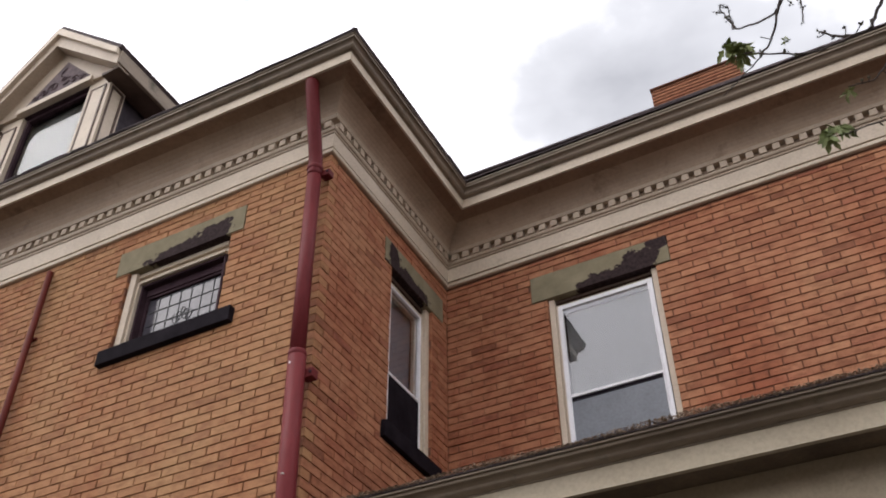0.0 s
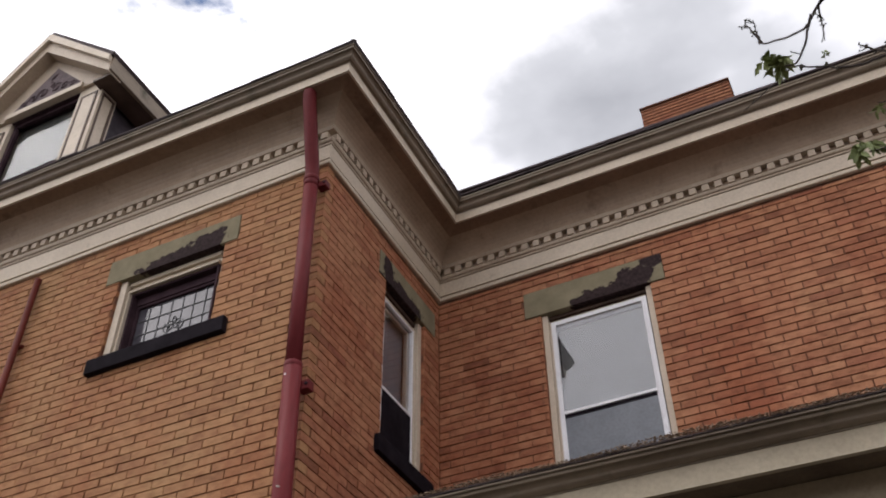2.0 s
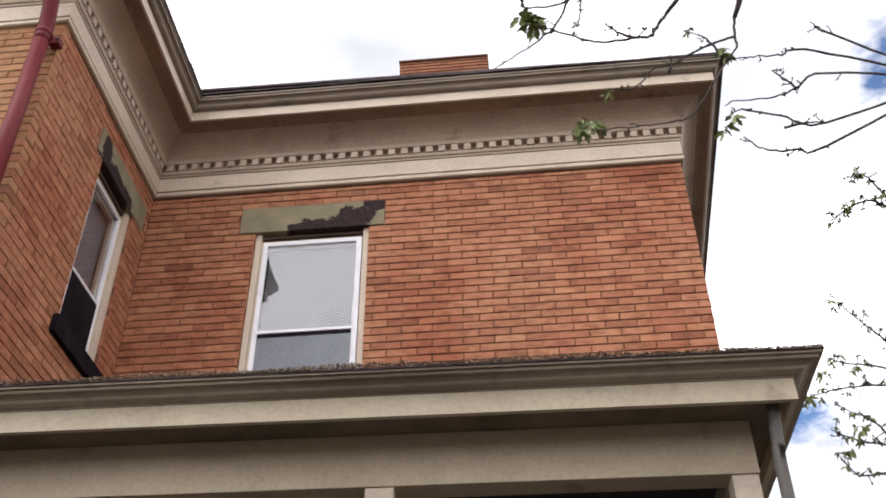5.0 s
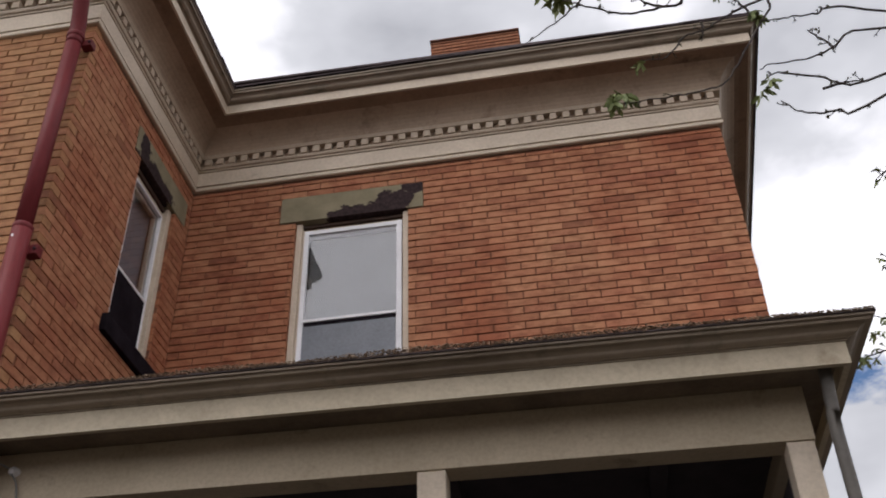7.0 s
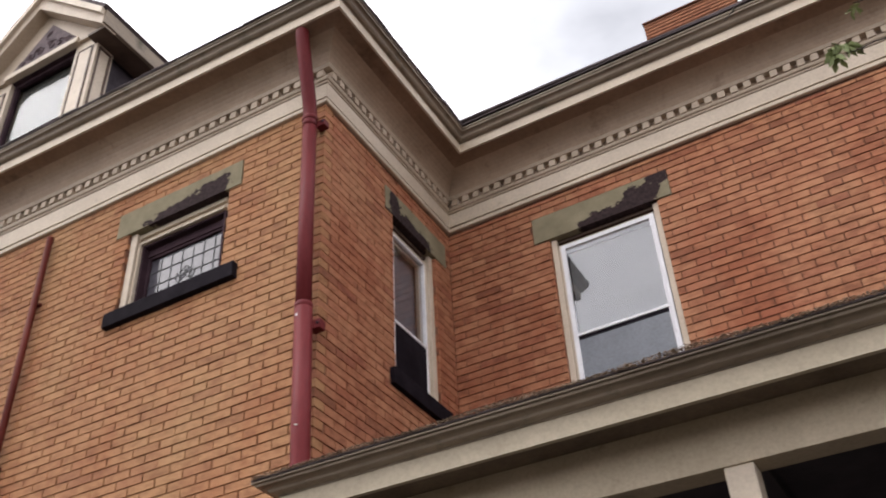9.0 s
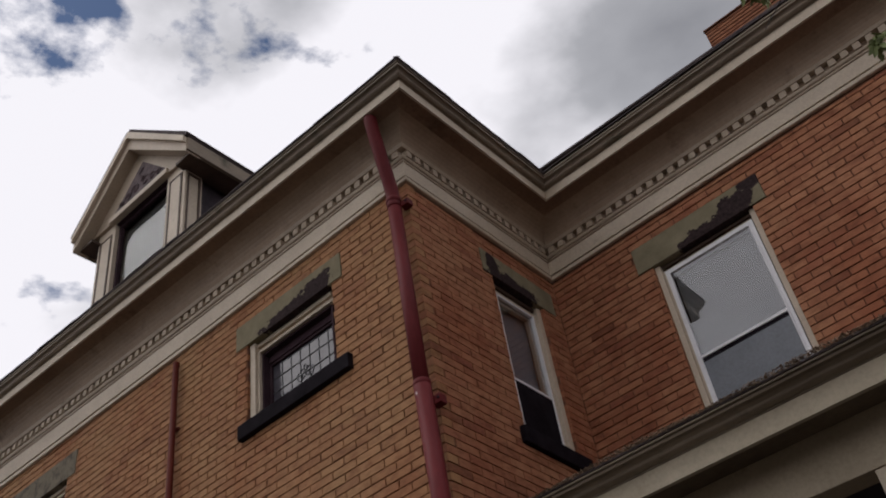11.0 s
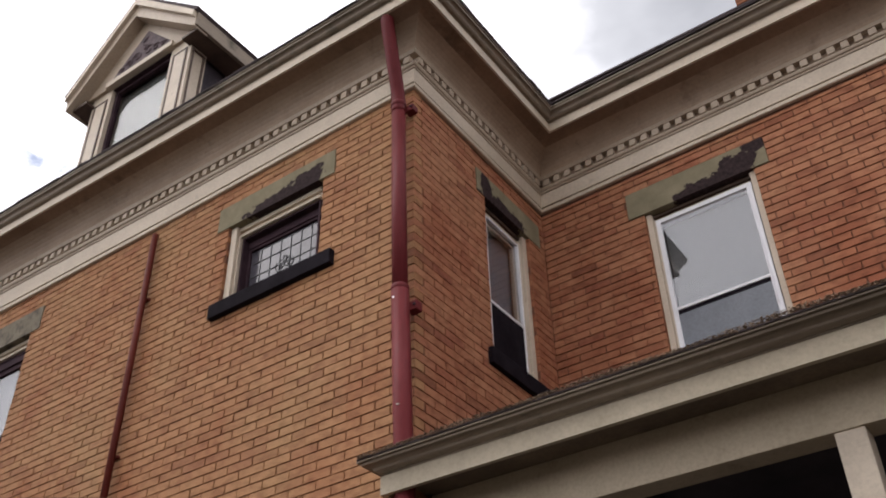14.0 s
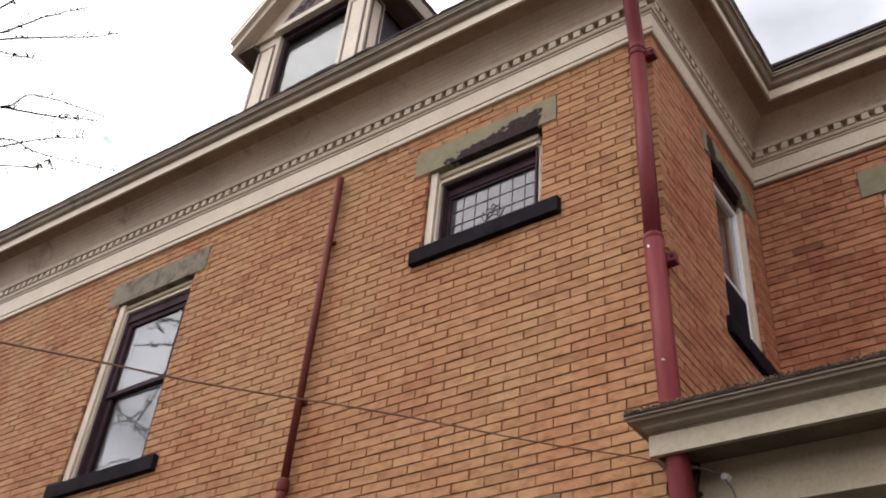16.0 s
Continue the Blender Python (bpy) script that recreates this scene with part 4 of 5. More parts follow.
for z, x in ((7.70, -0.070), (5.945, -0.043)):
    part("collar", tube([(x, -0.100, z - 0.022), (x, -0.100, z - 0.018), (x, -0.100, z + 0.018), (x, -0.100, z + 0.022)], [R1 + 0.003, R1 + 0.007, R1 + 0.007, R1 + 0.003], 16), MAROON, ds, "", True)
for z, x, r in ((7.66, -0.055, 0.030), (5.80, -0.030, 0.035), (4.80, 0.010, 0.022)):
    strap = part("strap", box(x + 0.02, x + 0.100, -0.072, -0.003, z - r, z + r, 0.006), MAROON, ds)
    part("bolt", tube([(x + 0.085, -0.073, z), (x + 0.085, -0.083, z)], [0.012, 0.009], 8), SASH, strap, "dark bolt head")
part("paint_spot", tube([(-0.052, -0.1605, 5.853), (-0.052, -0.1545, 5.853)], [0.010, 0.013], 8), WHITE, ds, "white paint spot")
part("scrape", tube([(-0.022, -0.160, 5.045), (-0.012, -0.1615, 5.040), (0.002, -0.160, 5.038)], [0.003, 0.006, 0.003], 6), LAMP_WHITE, ds, "pale scrape")

vent = thing("vent_pipe", "thin rusty red pipe ending in a coupling on the brick wall", "pipe", (-2.91, -0.05, 4.75))
part("pipe", tube([(-2.915, -0.052, 7.81), (-2.91, -0.052, 6.3), (-2.912, -0.052, 4.93)], 0.029, 12), RUST, vent, "", True)
part("coupling", tube([(-2.912, -0.052, 4.985), (-2.912, -0.052, 4.965), (-2.912, -0.054, 4.90), (-2.912, -0.056, 4.88)], [0.036, 0.043, 0.043, 0.036], 12), RUST, vent, "", True)
part("stub", tube([(-2.912, -0.056, 4.90), (-2.906, -0.060, 4.84), (-2.898, -0.062, 4.795)], [0.034, 0.034, 0.028], 12), RUST, vent, "", True)
for z in (7.1, 5.6):
    part("clip", box(-2.955, -2.87, -0.03, -0.002, z - 0.012, z + 0.012, 0.003), RUST, vent)

dsp = thing("porch_downspout", "grey downspout at the porch corner", "downspout", (4.36, -0.03, GROUND))
part("pipe", tube(smooth_line([(4.345, -0.06, PZ + 0.01), (4.340, -0.06, 4.38), (4.333, -0.05, 4.25), (4.322, -0.045, 3.8), (4.318, -0.045, GROUND)], 4), 0.030, 12), GREY_PIPE, dsp, "", True)

lamp = thing("floodlight", "twin outdoor floodlight, weathered white, fixed beside the lintel", "floodlight", (-2.06, -0.01, 4.40))
part("base_plate", tube([(-2.04, -0.002, 4.375), (-2.04, -0.035, 4.375)], [0.058, 0.050], 16), LAMP_WHITE, lamp)


def lamp_head(at, way):
    at, way = Vector(at), Vector(way).normalized()
    pts = [at + way * d for d in (-0.09, -0.075, -0.02, 0.055, 0.085, 0.088)]
    head = part("lamp_head", tube(pts, [0.018, 0.036, 0.044, 0.066, 0.072, 0.066], 18), LAMP_WHITE, lamp, "", True)
    part("lens", tube([at + way * 0.0885, at + way * 0.092, at + way * 0.097], [0.062, 0.058, 0.030], 18), LAMP_LENS, head, "dark glass lens")


lamp_head((-2.035, -0.12, 4.365), (0.55, -0.75, -0.45))
lamp_head((-2.115, -0.14, 4.300), (-0.80, -0.50, -0.25))
part("arm", tube(smooth_line([(-2.04, -0.03, 4.375), (-2.055, -0.07, 4.385), (-2.02, -0.085, 4.385)], 3), 0.016, 8), LAMP_WHITE, lamp)
part("arm", tube(smooth_line([(-2.04, -0.03, 4.365), (-2.08, -0.07, 4.35), (-2.08, -0.10, 4.32)], 3), 0.016, 8), LAMP_WHITE, lamp)

line = [Vector((-0.02, -0.10, 4.440)).lerp(Vector((-2.76, -14.3, 0.405)), k / 48) + Vector((0.006 * math.sin(k * 1.9), 0, 0.007 * math.sin(k * 1.3) * (0 < k < 48))) for k in range(49)]
service = thing("guy_wire", "thin brown wire running from the porch corner to the ground", "wire", (-2.76, -14.3, 0.405))
part("wire", tube(line, 0.0038, 6), WIRE, service)
part("wire_end", tube(smooth_line([(-0.02, -0.10, 4.440), (0.09, 0.02, 4.452), (0.165, 0.105, 4.432)], 4), 0.006, 6), GREY_WIRE, service)
cable = thing("porch_cable", "grey cable looping from a white insulator on the beam", "cable", (0.25, BY, 4.43))
part("insulator", tube([(0.170, BY + 0.002, 4.430), (0.170, BY - 0.03, 4.425), (0.170, BY - 0.05, 4.42)], [0.026, 0.026, 0.016], 12), WHITE, cable)
part("loop", tube(smooth_line([(0.172, BY - 0.04, 4.405), (0.200, BY - 0.025, 4.355), (0.215, BY - 0.012, 4.27), (0.238, BY - 0.010, 4.19), (0.215, BY + 0.02, 4.125), (0.165, BY + 0.05, 4.11)], 5), 0.006, 6), GREY_WIRE, cable)

part("drop", tube(smooth_line([(0.034, BY - 0.020, 4.535), (0.026, BY - 0.024, 4.46), (0.014, BY - 0.026, 4.38), (0.022, BY - 0.026, 4.28), (0.012, BY - 0.026, 4.16), (0.020, BY - 0.024, 3.9), (0.014, BY - 0.024, 3.3), (0.016, BY - 0.024, 2.6)], 4), 0.008, 6), SASH, cable, "dark drop cable beside the post")
for z in (4.49, 4.36, 4.22, 4.05, 3.7):
    part("clip", box(0.004, 0.036, BY - 0.034, BY - 0.008, z - 0.010, z + 0.010, 0.003), SASH, cable, "dark cable clip")
anchor = thing("wire_anchor", "dark iron bracket holding the wire under the porch corner", "bracket", (-0.05, -0.05, 4.42))
part("plate", box(-0.085, -0.030, -0.030, -0.003, 4.36, 4.46, 0.004), SASH, anchor)
part("eye", tube([(-0.055 + 0.022 * math.cos(a), -0.05, 4.43 + 0.022 * math.sin(a)) for a in (math.tau * k / 12 for k in range(13))], 0.006, 6), SASH, anchor)

# ---- chimney ----
CX0, CX1, CY, CZ = 1.712, 2.946, 4.865, 12.85
chim = thing("chimney", "broad orange brick chimney above the roof", "chimney", (2.29, 5.2, 11.2))
part("core", box(CX0 + 0.012, CX1 - 0.012, CY + 0.012, CY + 0.75, 10.8, CZ - 0.01), MORTAR, chim)
part("cap", box(CX0 - 0.012, CX1 + 0.012, CY - 0.012, CY + 0.774, CZ - 0.002, CZ + 0.024, 0.008), MORTAR, chim, "mortar cap")


# ---- trees ----
def twig_set(bm_wood, bm_buds, bm_leaves, pts, r0, r1, rnd, leafy=0.3, spurs=10, sides=6, grown=1.0):
    """One branch along points with short spurs, buds and tufts of young leaves."""
    line = smooth_line(pts, 5)
    k = len(line)
    line = [p + Vector((rnd.uniform(-1, 1), rnd.uniform(-1, 1), rnd.uniform(-1, 1))) * r0 * 0.5 * (0 < i < k - 1) for i, p in enumerate(line)]
    add_tube(bm_wood, line, [r0 + (r1 - r0) * i / (k - 1) for i in range(k)], sides)
    for _ in range(spurs):
        i = rnd.randrange(1, k - 1)
        t = rnd.random()
        p = line[i].lerp(line[i + 1], t)
        d = (line[i + 1] - line[i]).normalized()
        side = Vector((rnd.uniform(-1, 1), rnd.uniform(-1, 1), rnd.uniform(-0.6, 1))).normalized()
        d = (d * 0.5 + side).normalized()
        length = rnd.uniform(0.02, 0.10) * grown
        q = p + d * length
        add_tube(bm_wood, [p, p.lerp(q, 0.6) + side * 0.004, q], [r1 * 0.9 + 0.001 * grown, r1 * 0.7 + 0.0008 * grown, 0.0012], 5)
        tuft(bm_buds, q, rnd, rnd.uniform(0.006, 0.013) * (0.25 + 0.75 * grown), 4)
        if rnd.random() < leafy:
            leaf_tuft(bm_leaves, q, rnd, rnd.uniform(0.03, 0.05), 7)
    return line


def tuft(bm, c, rnd, size, count):
    for _ in range(count):
        o = Vector((rnd.uniform(-1, 1), rnd.uniform(-1, 1), rnd.uniform(-1, 1))) * size
        s = size * rnd.uniform(0.4, 0.8)
        vs = [bm.verts.new(c + o + Vector(v) * s) for v in ((1, 0, 0), (-1, 0, 0), (0, 1, 0), (0, -1, 0), (0, 0, 1.4), (0, 0, -1.2))]
        for f in ((0, 2, 4), (2, 1, 4), (1, 3, 4), (3, 0, 4), (2, 0, 5), (1, 2, 5), (3, 1, 5), (0, 3, 5)):
            bm.faces.new([vs[j] for j in f])


def leaf_tuft(bm, c, rnd, size, count):
    """Small drooping lobed leaves, folded along the rib."""
    c = Vector(c)
    for _ in range(count):
        d = Vector((rnd.uniform(-1, 1), rnd.uniform(-1, 1), rnd.uniform(-0.9, 0.5))).normalized()
        u = d.orthogonal().normalized()
        u.rotate(Matrix.Rotation(rnd.uniform(0, 6.28), 3, d))
        n = d.cross(u)
        L = size * rnd.uniform(0.6, 1.2)
        rib = [c + d * L * t - Vector((0, 0, 0.35 * L * t * t)) for t in (0.05, 0.4, 0.7, 1.0)]
        mid = [bm.verts.new(p) for p in rib]
        for s in (-1, 1):
            edge = [bm.verts.new(rib[1] + u * s * L * 0.26 + n * L * 0.06), bm.verts.new(rib[1].lerp(rib[2], 0.45) + u * s * L * 0.13 + n * L * 0.04), bm.verts.new(rib[2] + u * s * L * 0.20 + n * L * 0.05)]
            bm.faces.new((mid[0], edge[0], mid[1]))
            bm.faces.new((mid[1], edge[0], edge[1]))
            bm.faces.new((mid[1], edge[1], edge[2], mid[2]))
            bm.faces.new((mid[2], edge[2], mid[3]))


def tree(label, at, trunk, boughs, twigs, tufts, seed, leafy, spurs=12, thin=0.0035, spray=(), grown=1.0):
    rnd = random.Random(seed)
    t = thing("tree", label, "tree", at, "trees round the house")
    part("trunk", tube(smooth_line(trunk, 4), [0.20 - 0.13 * i / (4 * (len(trunk) - 1)) for i in range(4 * (len(trunk) - 1) + 1)], 12), BARK, t, "", True)
    buds, leaves = bmesh.new(), bmesh.new()
    for pts, r0, r1 in boughs:
        part("bough", tube(smooth_line(pts, 5), [r0 + (r1 - r0) * i / (5 * (len(pts) - 1)) for i in range(5 * (len(pts) - 1) + 1)], 8), BARK, t, "", True)
    for pts in twigs:
        wood = bmesh.new()
        twig_set(wood, buds, leaves, pts, thin * 2.1, thin * 0.8, rnd, leafy, spurs, 6, grown)
        part("twig", wood, BARK, t)
    for c, size, count in spray:
        # the rest of the crown, past counting
        wood = bmesh.new()
        for _ in range(count):
            p = Vector(c) + Vector((rnd.gauss(0, 1) * size[0], rnd.gauss(0, 1) * size[1], rnd.gauss(0, 1) * size[2]))
            d = Vector((rnd.uniform(-1, 1), rnd.uniform(-1, 1), rnd.uniform(-0.2, 0.9))).normalized()
            pts = [p, p + d * 0.4 + Vector((0, 0, 0.05)), p + d * 0.8 + Vector((rnd.uniform(-0.1, 0.1), rnd.uniform(-0.1, 0.1), 0.12)), p + d * 1.2]
            twig_set(wood, buds, leaves, pts, 0.016, 0.005, rnd, 0.7, 14, 5)
        tagged(part("crown_twigs", wood, BARK, t), kind="stuff")
    for c, size, count in tufts:
        for _ in range(4):
            o = Vector((rnd.uniform(-1, 1), rnd.uniform(-1, 1), rnd.uniform(-1, 1))) * size * 0.5
            leaf_tuft(leaves, Vector(c) + o, rnd, size, count)
    tagged(part("bud_cluster", buds, BUD, t), kind="stuff")
    tagged(part("crown", leaves, LEAF, t, "sparse tufts of young green leaves"), kind="stuff")
    return t


# near tree whose twigs hang before the wing
tree("tree in early leaf, dark budding twigs before the house", (8.5, -2.0, GROUND),
     [(8.5, -2.0, GROUND), (8.45, -2.05, 2.0), (8.3, -2.0, 3.6), (8.1, -2.1, 5.2), (7.8, -2.2, 7.5)],
     [([(8.35, -2.02, 3.4), (7.2, -2.1, 4.5), (6.0, -2.1, 4.75), (4.95, -2.05, 4.62), (4.62, -2.05, 4.52)], 0.05, 0.008),
      ([(8.2, -2.05, 4.4), (7.0, -2.4, 5.6), (5.6, -2.6, 5.9), (4.5, -2.5, 5.35), (4.05, -2.32, 4.9), (3.936, -2.23, 4.696)], 0.055, 0.007),
      ([(5.6, -2.6, 5.9), (4.6, -2.72, 5.3), (3.9, -2.74, 4.55), (3.6, -2.722, 4.145)], 0.02, 0.005),
      ([(4.6, -2.72, 5.3), (3.95, -2.62, 5.1), (3.429, -2.45, 4.647)], 0.012, 0.005)],
     [[(4.05, -2.32, 4.9), (3.75, -2.05, 5.3), (3.493, -1.95, 5.263)],
      [(3.6, -2.722, 4.145), (3.563, -2.722, 4.086), (3.549, -2.722, 4.063), (3.501, -2.722, 4.062), (3.431, -2.722, 4.053), (3.378, -2.722, 4.075), (3.312, -2.722, 4.117), (3.271, -2.722, 4.141)],
      [(3.508, -2.722, 4.063), (3.47, -2.722, 4.088), (3.45, -2.722, 4.117)],
      [(3.404, -2.45, 4.619), (3.394, -2.45, 4.598), (3.349, -2.4, 4.539), (3.306, -2.3, 4.594), (3.245, -2.1, 4.768), (3.133, -1.87, 4.944)],
      [(3.493, -1.95, 5.263), (3.482, -1.95, 5.161), (3.468, -1.95, 5.067)],
      [(3.936, -2.23, 4.696), (3.92, -2.23, 4.602), (3.92, -2.23, 4.561), (3.876, -2.23, 4.49), (3.817, -2.23, 4.398), (3.768, -2.23, 4.32), (3.716, -2.23, 4.257), (3.632, -2.23, 4.24), (3.549, -2.23, 4.234), (3.425, -2.23, 4.234)],
      [(3.917, -2.23, 4.603), (3.843, -2.23, 4.577), (3.767, -2.23, 4.539), (3.717, -2.23, 4.501), (3.645, -2.23, 4.483), (3.613, -2.23, 4.437), (3.565, -2.23, 4.4), (3.498, -2.23, 4.408)],
      [(3.706, -2.23, 4.537), (3.703, -2.23, 4.485), (3.692, -2.23, 4.453)],
      [(3.86, -2.23, 4.532), (3.831, -2.23, 4.606), (3.785, -2.23, 4.644)],
      [(4.62, -2.05, 4.52), (4.189, -2.23, 4.492), (4.076, -2.23, 4.523), (4.054, -2.23, 4.501), (4.013, -2.23, 4.502), (3.946, -2.23, 4.502), (3.887, -2.23, 4.501)],
      [(4.62, -2.05, 4.52), (4.166, -2.23, 4.405), (4.06, -2.23, 4.351), (3.986, -2.23, 4.316), (3.873, -2.23, 4.313), (3.834, -2.23, 4.296)],
      [(4.058, -2.23, 4.347), (4.029, -2.23, 4.395), (4.002, -2.23, 4.434)],
      [(4.62, -2.05, 4.52), (4.111, -2.23, 4.193), (3.984, -2.23, 4.237), (3.896, -2.23, 4.268), (3.877, -2.23, 4.275), (3.831, -2.23, 4.248)],
      [(3.987, -2.23, 4.185), (4.052, -2.23, 4.197), (4.1, -2.23, 4.2)],
      [(4.62, -2.05, 4.52), (4.086, -2.23, 4.099), (4.012, -2.23, 4.097), (3.943, -2.23, 4.095), (3.901, -2.23, 4.113), (3.864, -2.23, 4.16)],
      [(4.62, -2.05, 4.52), (4.213, -2.23, 4.58), (4.189, -2.23, 4.613), (4.165, -2.23, 4.646)],
      [(3.429, -2.45, 4.647), (3.394, -2.45, 4.598), (3.366, -2.4, 4.626), (3.3, -2.35, 4.684), (3.252, -2.3, 4.753), (3.251, -2.3, 4.801), (3.252, -2.3, 4.88)],
      [(3.255, -2.3, 4.76), (3.241, -2.3, 4.822), (3.228, -2.3, 4.885)]],
     [((3.415, -2.23, 4.262), 0.042, 9), ((3.831, -2.23, 4.224), 0.034, 7), ((3.87, -2.23, 4.544), 0.034, 6), ((3.495, -2.23, 4.39), 0.022, 4), ((3.779, -2.23, 4.652), 0.02, 4), ((3.245, -2.7, 4.193), 0.042, 9), ((3.275, -2.7, 4.193), 0.03, 6), ((3.37, -2.7, 4.159), 0.014, 4)], 11, 0.0, 6, 0.0022, (), 0.32)

# farther tree at the end of the porch
tree("budding tree with small green leaves beyond the porch end", (9.6, 3.2, GROUND),
     [(9.6, 3.2, GROUND), (9.55, 3.15, 2.5), (9.3, 3.1, 4.5), (9.0, 3.0, 7.0), (8.8, 2.9, 9.0)],
     [([(9.4, 3.1, 3.9), (8.2, 2.9, 5.2), (7.0, 2.7, 5.8), (6.2, 2.5, 5.9)], 0.05, 0.010),
      ([(9.2, 3.05, 5.2), (8.0, 2.5, 6.3), (6.9, 2.0, 6.8), (6.1, 1.7, 7.0)], 0.05, 0.010),
      ([(9.4, 3.1, 3.6), (8.2, 3.0, 4.5), (7.1, 2.8, 5.1), (6.3, 2.7, 5.3)], 0.05, 0.010)],
     [[(6.2, 2.5, 5.9), (5.8, 2.4, 5.9), (5.45, 2.35, 5.85), (5.16, 2.40, 5.80)],
      [(6.2, 2.5, 5.9), (5.9, 2.4, 6.05), (5.6, 2.3, 6.05), (5.40, 2.25, 6.10)],
      [(6.2, 2.5, 5.9), (5.9, 2.2, 6.15), (5.7, 2.05, 6.25), (5.5, 1.95, 6.45)],
      [(6.1, 1.7, 7.0), (5.85, 1.55, 7.0), (5.65, 1.5, 6.90), (5.50, 1.52, 6.80)],
      [(6.1, 1.7, 7.0), (5.85, 1.45, 7.15), (5.70, 1.38, 7.10)],
      [(6.3, 2.7, 5.3), (5.9, 2.55, 5.45), (5.6, 2.5, 5.50), (5.40, 2.45, 5.58)],
      [(6.3, 2.7, 5.3), (5.85, 2.6, 5.30), (5.55, 2.55, 5.25), (5.45, 2.5, 5.35)],
      [(5.9, 2.55, 5.45), (5.7, 2.4, 5.60), (5.5, 2.35, 5.70)]],
     [((5.42, 2.3, 5.95), 0.06, 6), ((5.3, 2.36, 5.8), 0.06, 6), ((5.6, 2.4, 5.55), 0.06, 7), ((5.5, 2.5, 5.42), 0.06, 6), ((5.65, 1.5, 6.9), 0.05, 5), ((5.65, 2.3, 6.0), 0.05, 5)], 23, 0.55, 22, 0.005)

# tree beyond the long wall's front
tree("bare budding tree beside the long wall", (-8.2, -6.0, GROUND),
     [(-8.2, -6.0, GROUND), (-8.1, -5.9, 2.5), (-7.9, -5.7, 4.5), (-7.7, -5.5, 6.5), (-7.5, -5.2, 9.0)],
     [([(-7.8, -5.6, 5.4), (-6.4, -4.4, 6.4), (-5.2, -3.4, 7.0), (-4.5, -2.9, 7.1)], 0.05, 0.008),
      ([(-7.7, -5.5, 6.3), (-6.2, -4.3, 7.3), (-4.9, -3.3, 7.5), (-4.2, -2.95, 7.45)], 0.05, 0.008),
      ([(-7.9, -5.7, 4.7), (-6.6, -4.4, 5.9), (-5.4, -3.2, 6.6), (-4.5, -2.6, 6.8)], 0.05, 0.008)],
     [[(-4.2, -2.95, 7.45), (-3.7, -2.8, 7.42), (-3.45, -2.65, 7.60), (-3.28, -2.50, 7.73)],
      [(-4.2, -2.95, 7.45), (-3.6, -2.65, 7.45), (-3.35, -2.4, 7.55), (-3.2, -2.25, 7.66)],
      [(-4.2, -2.95, 7.55), (-3.6, -2.85, 7.70), (-3.3, -2.75, 7.88)],
      [(-4.5, -2.9, 7.1), (-3.94, -2.50, 7.05), (-3.78, -2.38, 7.20), (-3.54, -1.95, 7.23)],
      [(-3.94, -2.50, 7.05), (-3.75, -2.25, 7.08), (-3.55, -2.0, 7.15)],
      [(-4.5, -2.6, 6.8), (-4.04, -2.36, 6.90), (-3.92, -2.10, 6.90), (-3.66, -1.65, 6.97)],
      [(-4.5, -2.6, 6.8), (-4.1, -2.40, 6.80), (-3.85, -2.15, 6.98), (-3.70, -1.95, 7.08)],
      [(-4.5, -2.6, 6.75), (-4.1, -2.3, 6.72), (-3.85, -2.0, 6.80)],
      [(-4.2, -2.95, 7.45), (-3.8, -2.75, 7.32), (-3.6, -2.5, 7.34)]],
     [], 37, 0.03, 26, 0.0044, [((-9.6, -4.6, 9.3), (1.1, 1.0, 1.3), 80), ((-7.6, -7.0, 7.2), (1.2, 1.0, 1.1), 70)], 0.7)


# ---- bricks ----
def clip_rect(r, hole):
    """What is left of the rectangle r = (a0, a1, z0, z1) round a hole."""
    a0, a1, z0, z1 = r
    h0, h1, g0, g1 = hole
    if h1 <= a0 or h0 >= a1 or g1 <= z0 or g0 >= z1:
        return [r]
    out = []
    if h0 - a0 > 0.02:
        out.append((a0, h0 - 0.002, z0, z1))
    if a1 - h1 > 0.02:
        out.append((h1 + 0.002, a1, z0, z1))
    m0, m1 = max(a0, h0), min(a1, h1)
    if g0 - z0 > 0.012:
        out.append((m0, m1, z0, g0 - 0.002))
    if z1 - g1 > 0.012:
        out.append((m0, m1, g1 + 0.002, z1))
    return out


def lay(a0, a1, z_top, z_low, shift, holes, ends=(0.0, 0.0), seed=1, ch=None, bed=0.40):
    """Rectangles of a wall in running bond. ends: how far odd courses stop short of either end."""
    rnd = random.Random(seed)
    ch = ch or CH
    out, k = [], 0
    while z_top - k * ch > z_low:
        # first course is cut short: bare dark mortar draws the frieze lip's shadow
        z1, z0 = z_top - k * ch - JOINT * bed - (0.026 if k == 0 else 0.0), z_top - (k + 1) * ch + JOINT * bed
        lo, hi = a0 + ends[0] * (k % 2), a1 - ends[1] * (k % 2)
        a = lo - ((lo - shift - (k % 2) * BL / 2) % BL)
        drift = rnd.uniform(-0.010, 0.010)
        while a < hi:
            jig = rnd.uniform(-0.003, 0.003)
            b0, b1 = max(a + drift + JOINT * 0.34, lo), min(a + drift + BL - JOINT * 0.34 + jig, hi)
            if b1 - b0 > 0.025:
                rects = [(b0, b1, z0, z1)]
                for h in holes:
                    rects = [q for r in rects for q in clip_rect(r, h)]
                out.extend(rects)
            a += BL
        k += 1
    return out


DEEP = 0.100
BEV = 0.0026
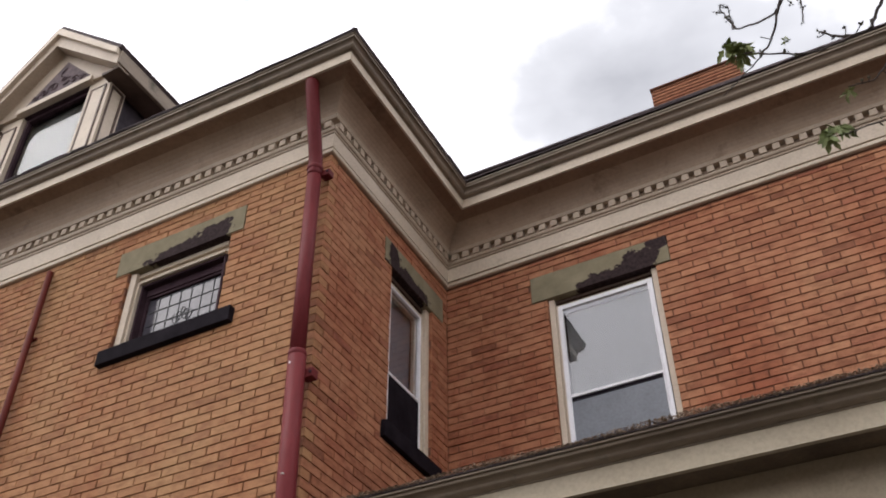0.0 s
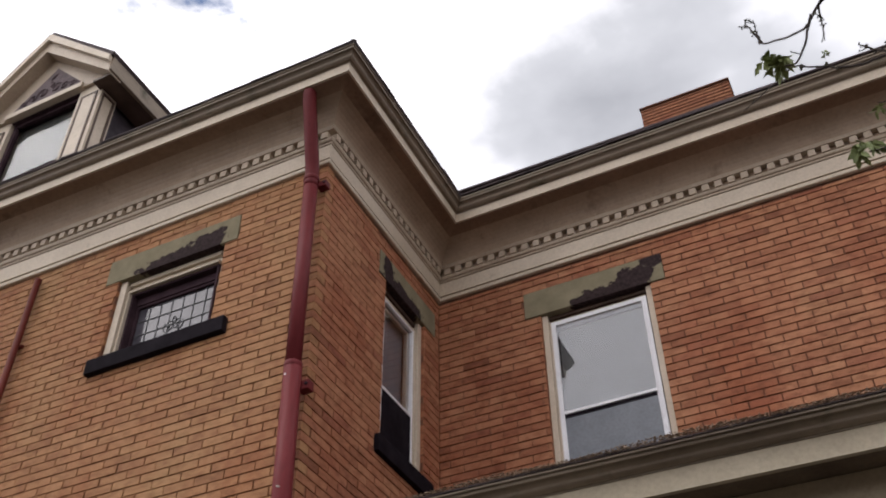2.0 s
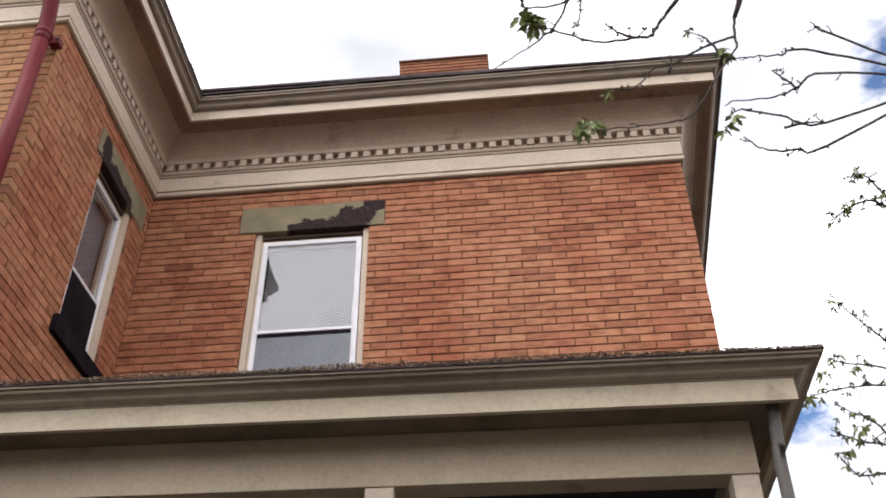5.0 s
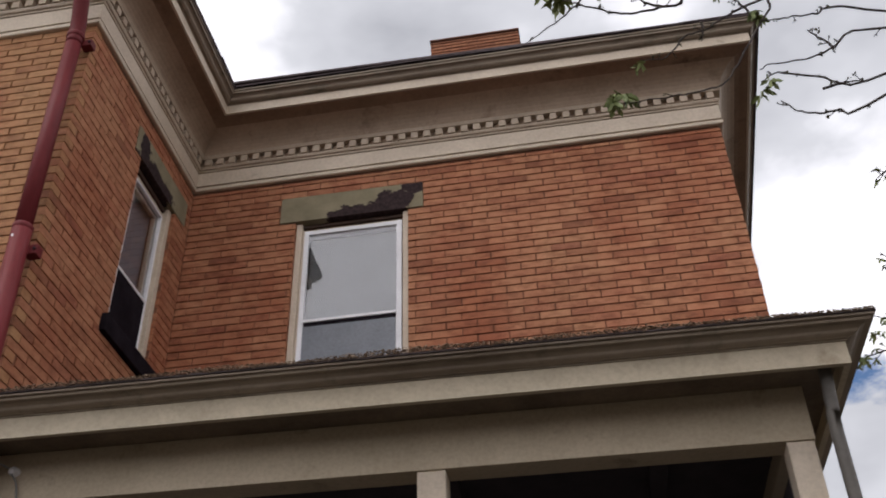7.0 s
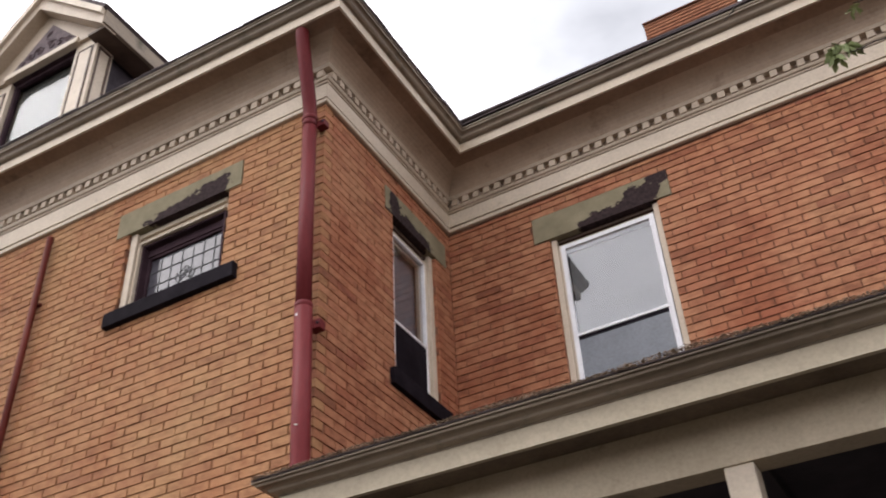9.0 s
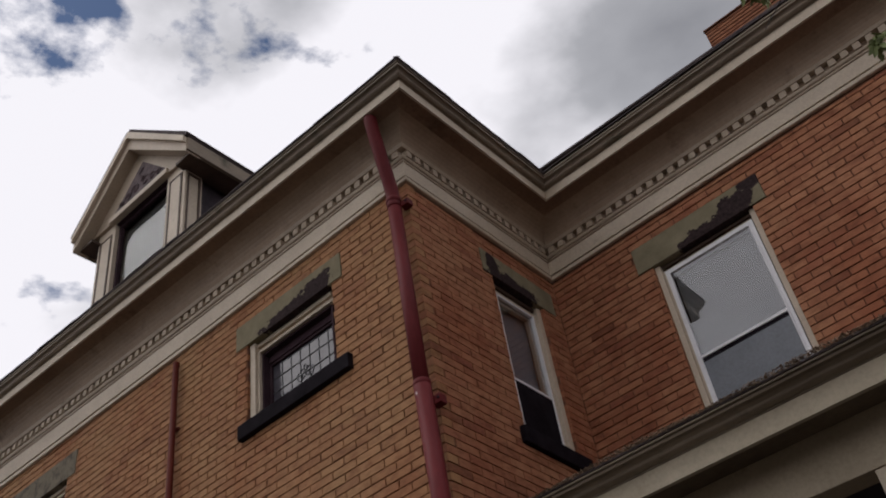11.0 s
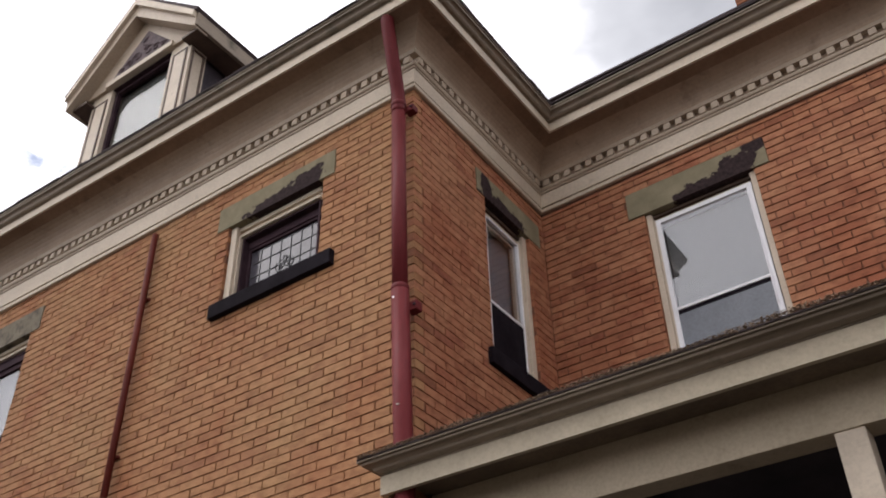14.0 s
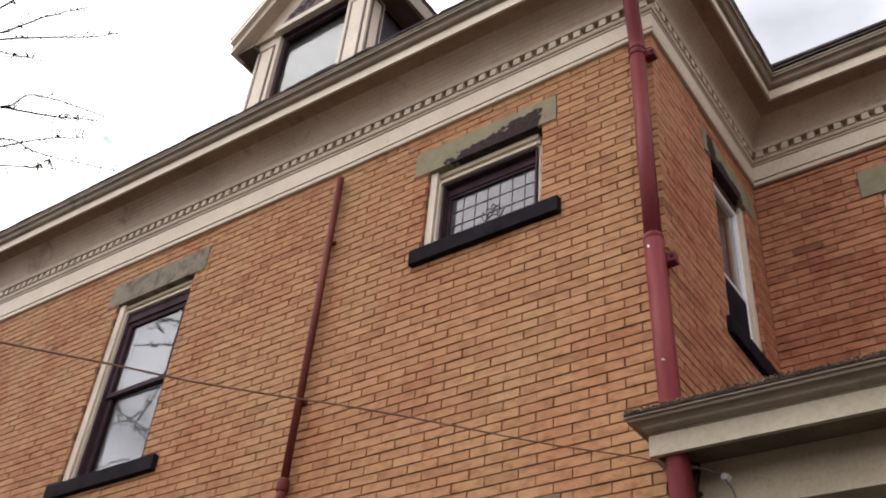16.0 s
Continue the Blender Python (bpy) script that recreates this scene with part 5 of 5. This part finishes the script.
FACES = [(0, 1, 5, 4), (1, 2, 6, 5), (2, 3, 7, 6), (3, 0, 4, 7), (4, 5, 9, 8), (5, 6, 10, 9), (6, 7, 11, 10), (7, 4, 8, 11), (8, 9, 10, 11)]


def brick_corners(l, h, turn=0.0):
    """Corners of one brick of length l and height h, face at depth 0, with worn front edges."""
    v = []
    for d, inset in ((DEEP, 0.0), (BEV, 0.0), (0.0, BEV)):
        for sx, sz in ((-1, -1), (1, -1), (1, 1), (-1, 1)):
            v.append((sx * (l / 2 - inset), d, sz * (h / 2 - inset)))
    return v


FULL = {}


def brick_mesh(l, h, material):
    key = (round(l, 2), round(h, 3), material.name)
    if key not in FULL:
        me = bpy.data.meshes.new("brick")
        me.from_pydata(brick_corners(*key[:2]), [], FACES)
        me.materials.append(material)
        FULL[key] = me
    return FULL[key]


def lay_bricks(wall, rects, basis, pick, seed, pair):
    """Bricks inside the stretch pick are pieces of their own; the rest is one joined field."""
    rnd = random.Random(seed)
    verts, faces = [], []
    for a0, a1, z0, z1 in rects:
        a, z = (a0 + a1) / 2, (z0 + z1) / 2
        proud = rnd.uniform(-0.0022, 0.0022)
        lean = rnd.uniform(-0.006, 0.006)
        if pick(a, z):
            ob = new("brick", brick_mesh(a1 - a0, z1 - z0, pair[0]))
            ob.parent = wall
            if wall.type == "EMPTY":
                ob.matrix_parent_inverse = Matrix.Translation(-wall.location)
            ob.matrix_basis = basis @ Matrix.Translation((a, proud, z)) @ Matrix.Rotation(lean, 4, "Y")
        else:
            base = len(verts)
            m = basis @ Matrix.Translation((a, proud, z)) @ Matrix.Rotation(lean, 4, "Y")
            verts.extend((m @ Vector(c))[:] for c in brick_corners(a1 - a0, z1 - z0))
            faces.extend(tuple(base + j for j in f) for f in FACES)
    me = bpy.data.meshes.new("brickwork")
    me.from_pydata(verts, [], faces)
    me.materials.append(pair[1])
    ob = new("brickwork", me)
    ob.parent = wall
    if wall.type == "EMPTY":
        ob.matrix_parent_inverse = Matrix.Translation(-wall.location)
    ob["kind"] = "stuff"


B_SOUTH = Matrix.Identity(4)
B_WING = Matrix.Translation((0, WY, 0))
B_EAST = Matrix(((0, -1, 0, 0), (1, 0, 0, 0), (0, 0, 1, 0), (0, 0, 0, 1)))
z_top = TOP - 0.010
lay_bricks(wall_long, lay(WX0, 0.0, z_top + 2 * CH, GROUND, -0.430, [WIN_LEAD, WIN_LEFT, WIN_LOW, LINT_LEAD, LINT_LEFT, LINT_LOW, SILL_LEAD, SILL_LEFT, SILL_LOW], (0.0, DEEP + JOINT), 3), B_SOUTH, lambda a, z: a > -2.45 and 4.95 < z < 6.95, 7, BRICK_TAN)
lay_bricks(wall_side, lay(0.0, WY, z_top, GROUND, 0.110, [(-0.1, DEEP + JOINT, z_top - (2 * k + 1) * CH, z_top - 2 * k * CH) for k in range(60)] + [WIN_SIDE, LINT_SIDE, SILL_SIDE], (0.0, 0.0), 4, None, 0.38), B_EAST, lambda a, z: z > 5.3, 8, BRICK_RED)
lay_bricks(wall_wing, lay(0.0, WX1, z_top, 4.95, 0.10, [WIN_WING, LINT_WING, SILL_WING], (0.0, 0.0), 5, None, 0.50), B_WING, lambda a, z: a > 2.1 and z > 5.95, 9, BRICK_RED)
B_CHIM = Matrix.Translation((0, CY, 0))
lay_bricks(chim, lay(CX0, CX1, CZ - 0.004, 11.4, CX0 + 0.05, [], (0, 0), 6, 0.062, 1.05), B_CHIM, lambda a, z: z > 12.2, 10, BRICK_SIENNA)
B_CHIM_E = Matrix(((0, -1, 0, CX1), (1, 0, 0, CY), (0, 0, 1, 0), (0, 0, 0, 1)))
lay_bricks(chim, lay(DEEP, 0.76, CZ - 0.004, 11.4, 0.1, [], (0, 0), 12, 0.062, 1.05), B_CHIM_E, lambda a, z: False, 11, BRICK_SIENNA)
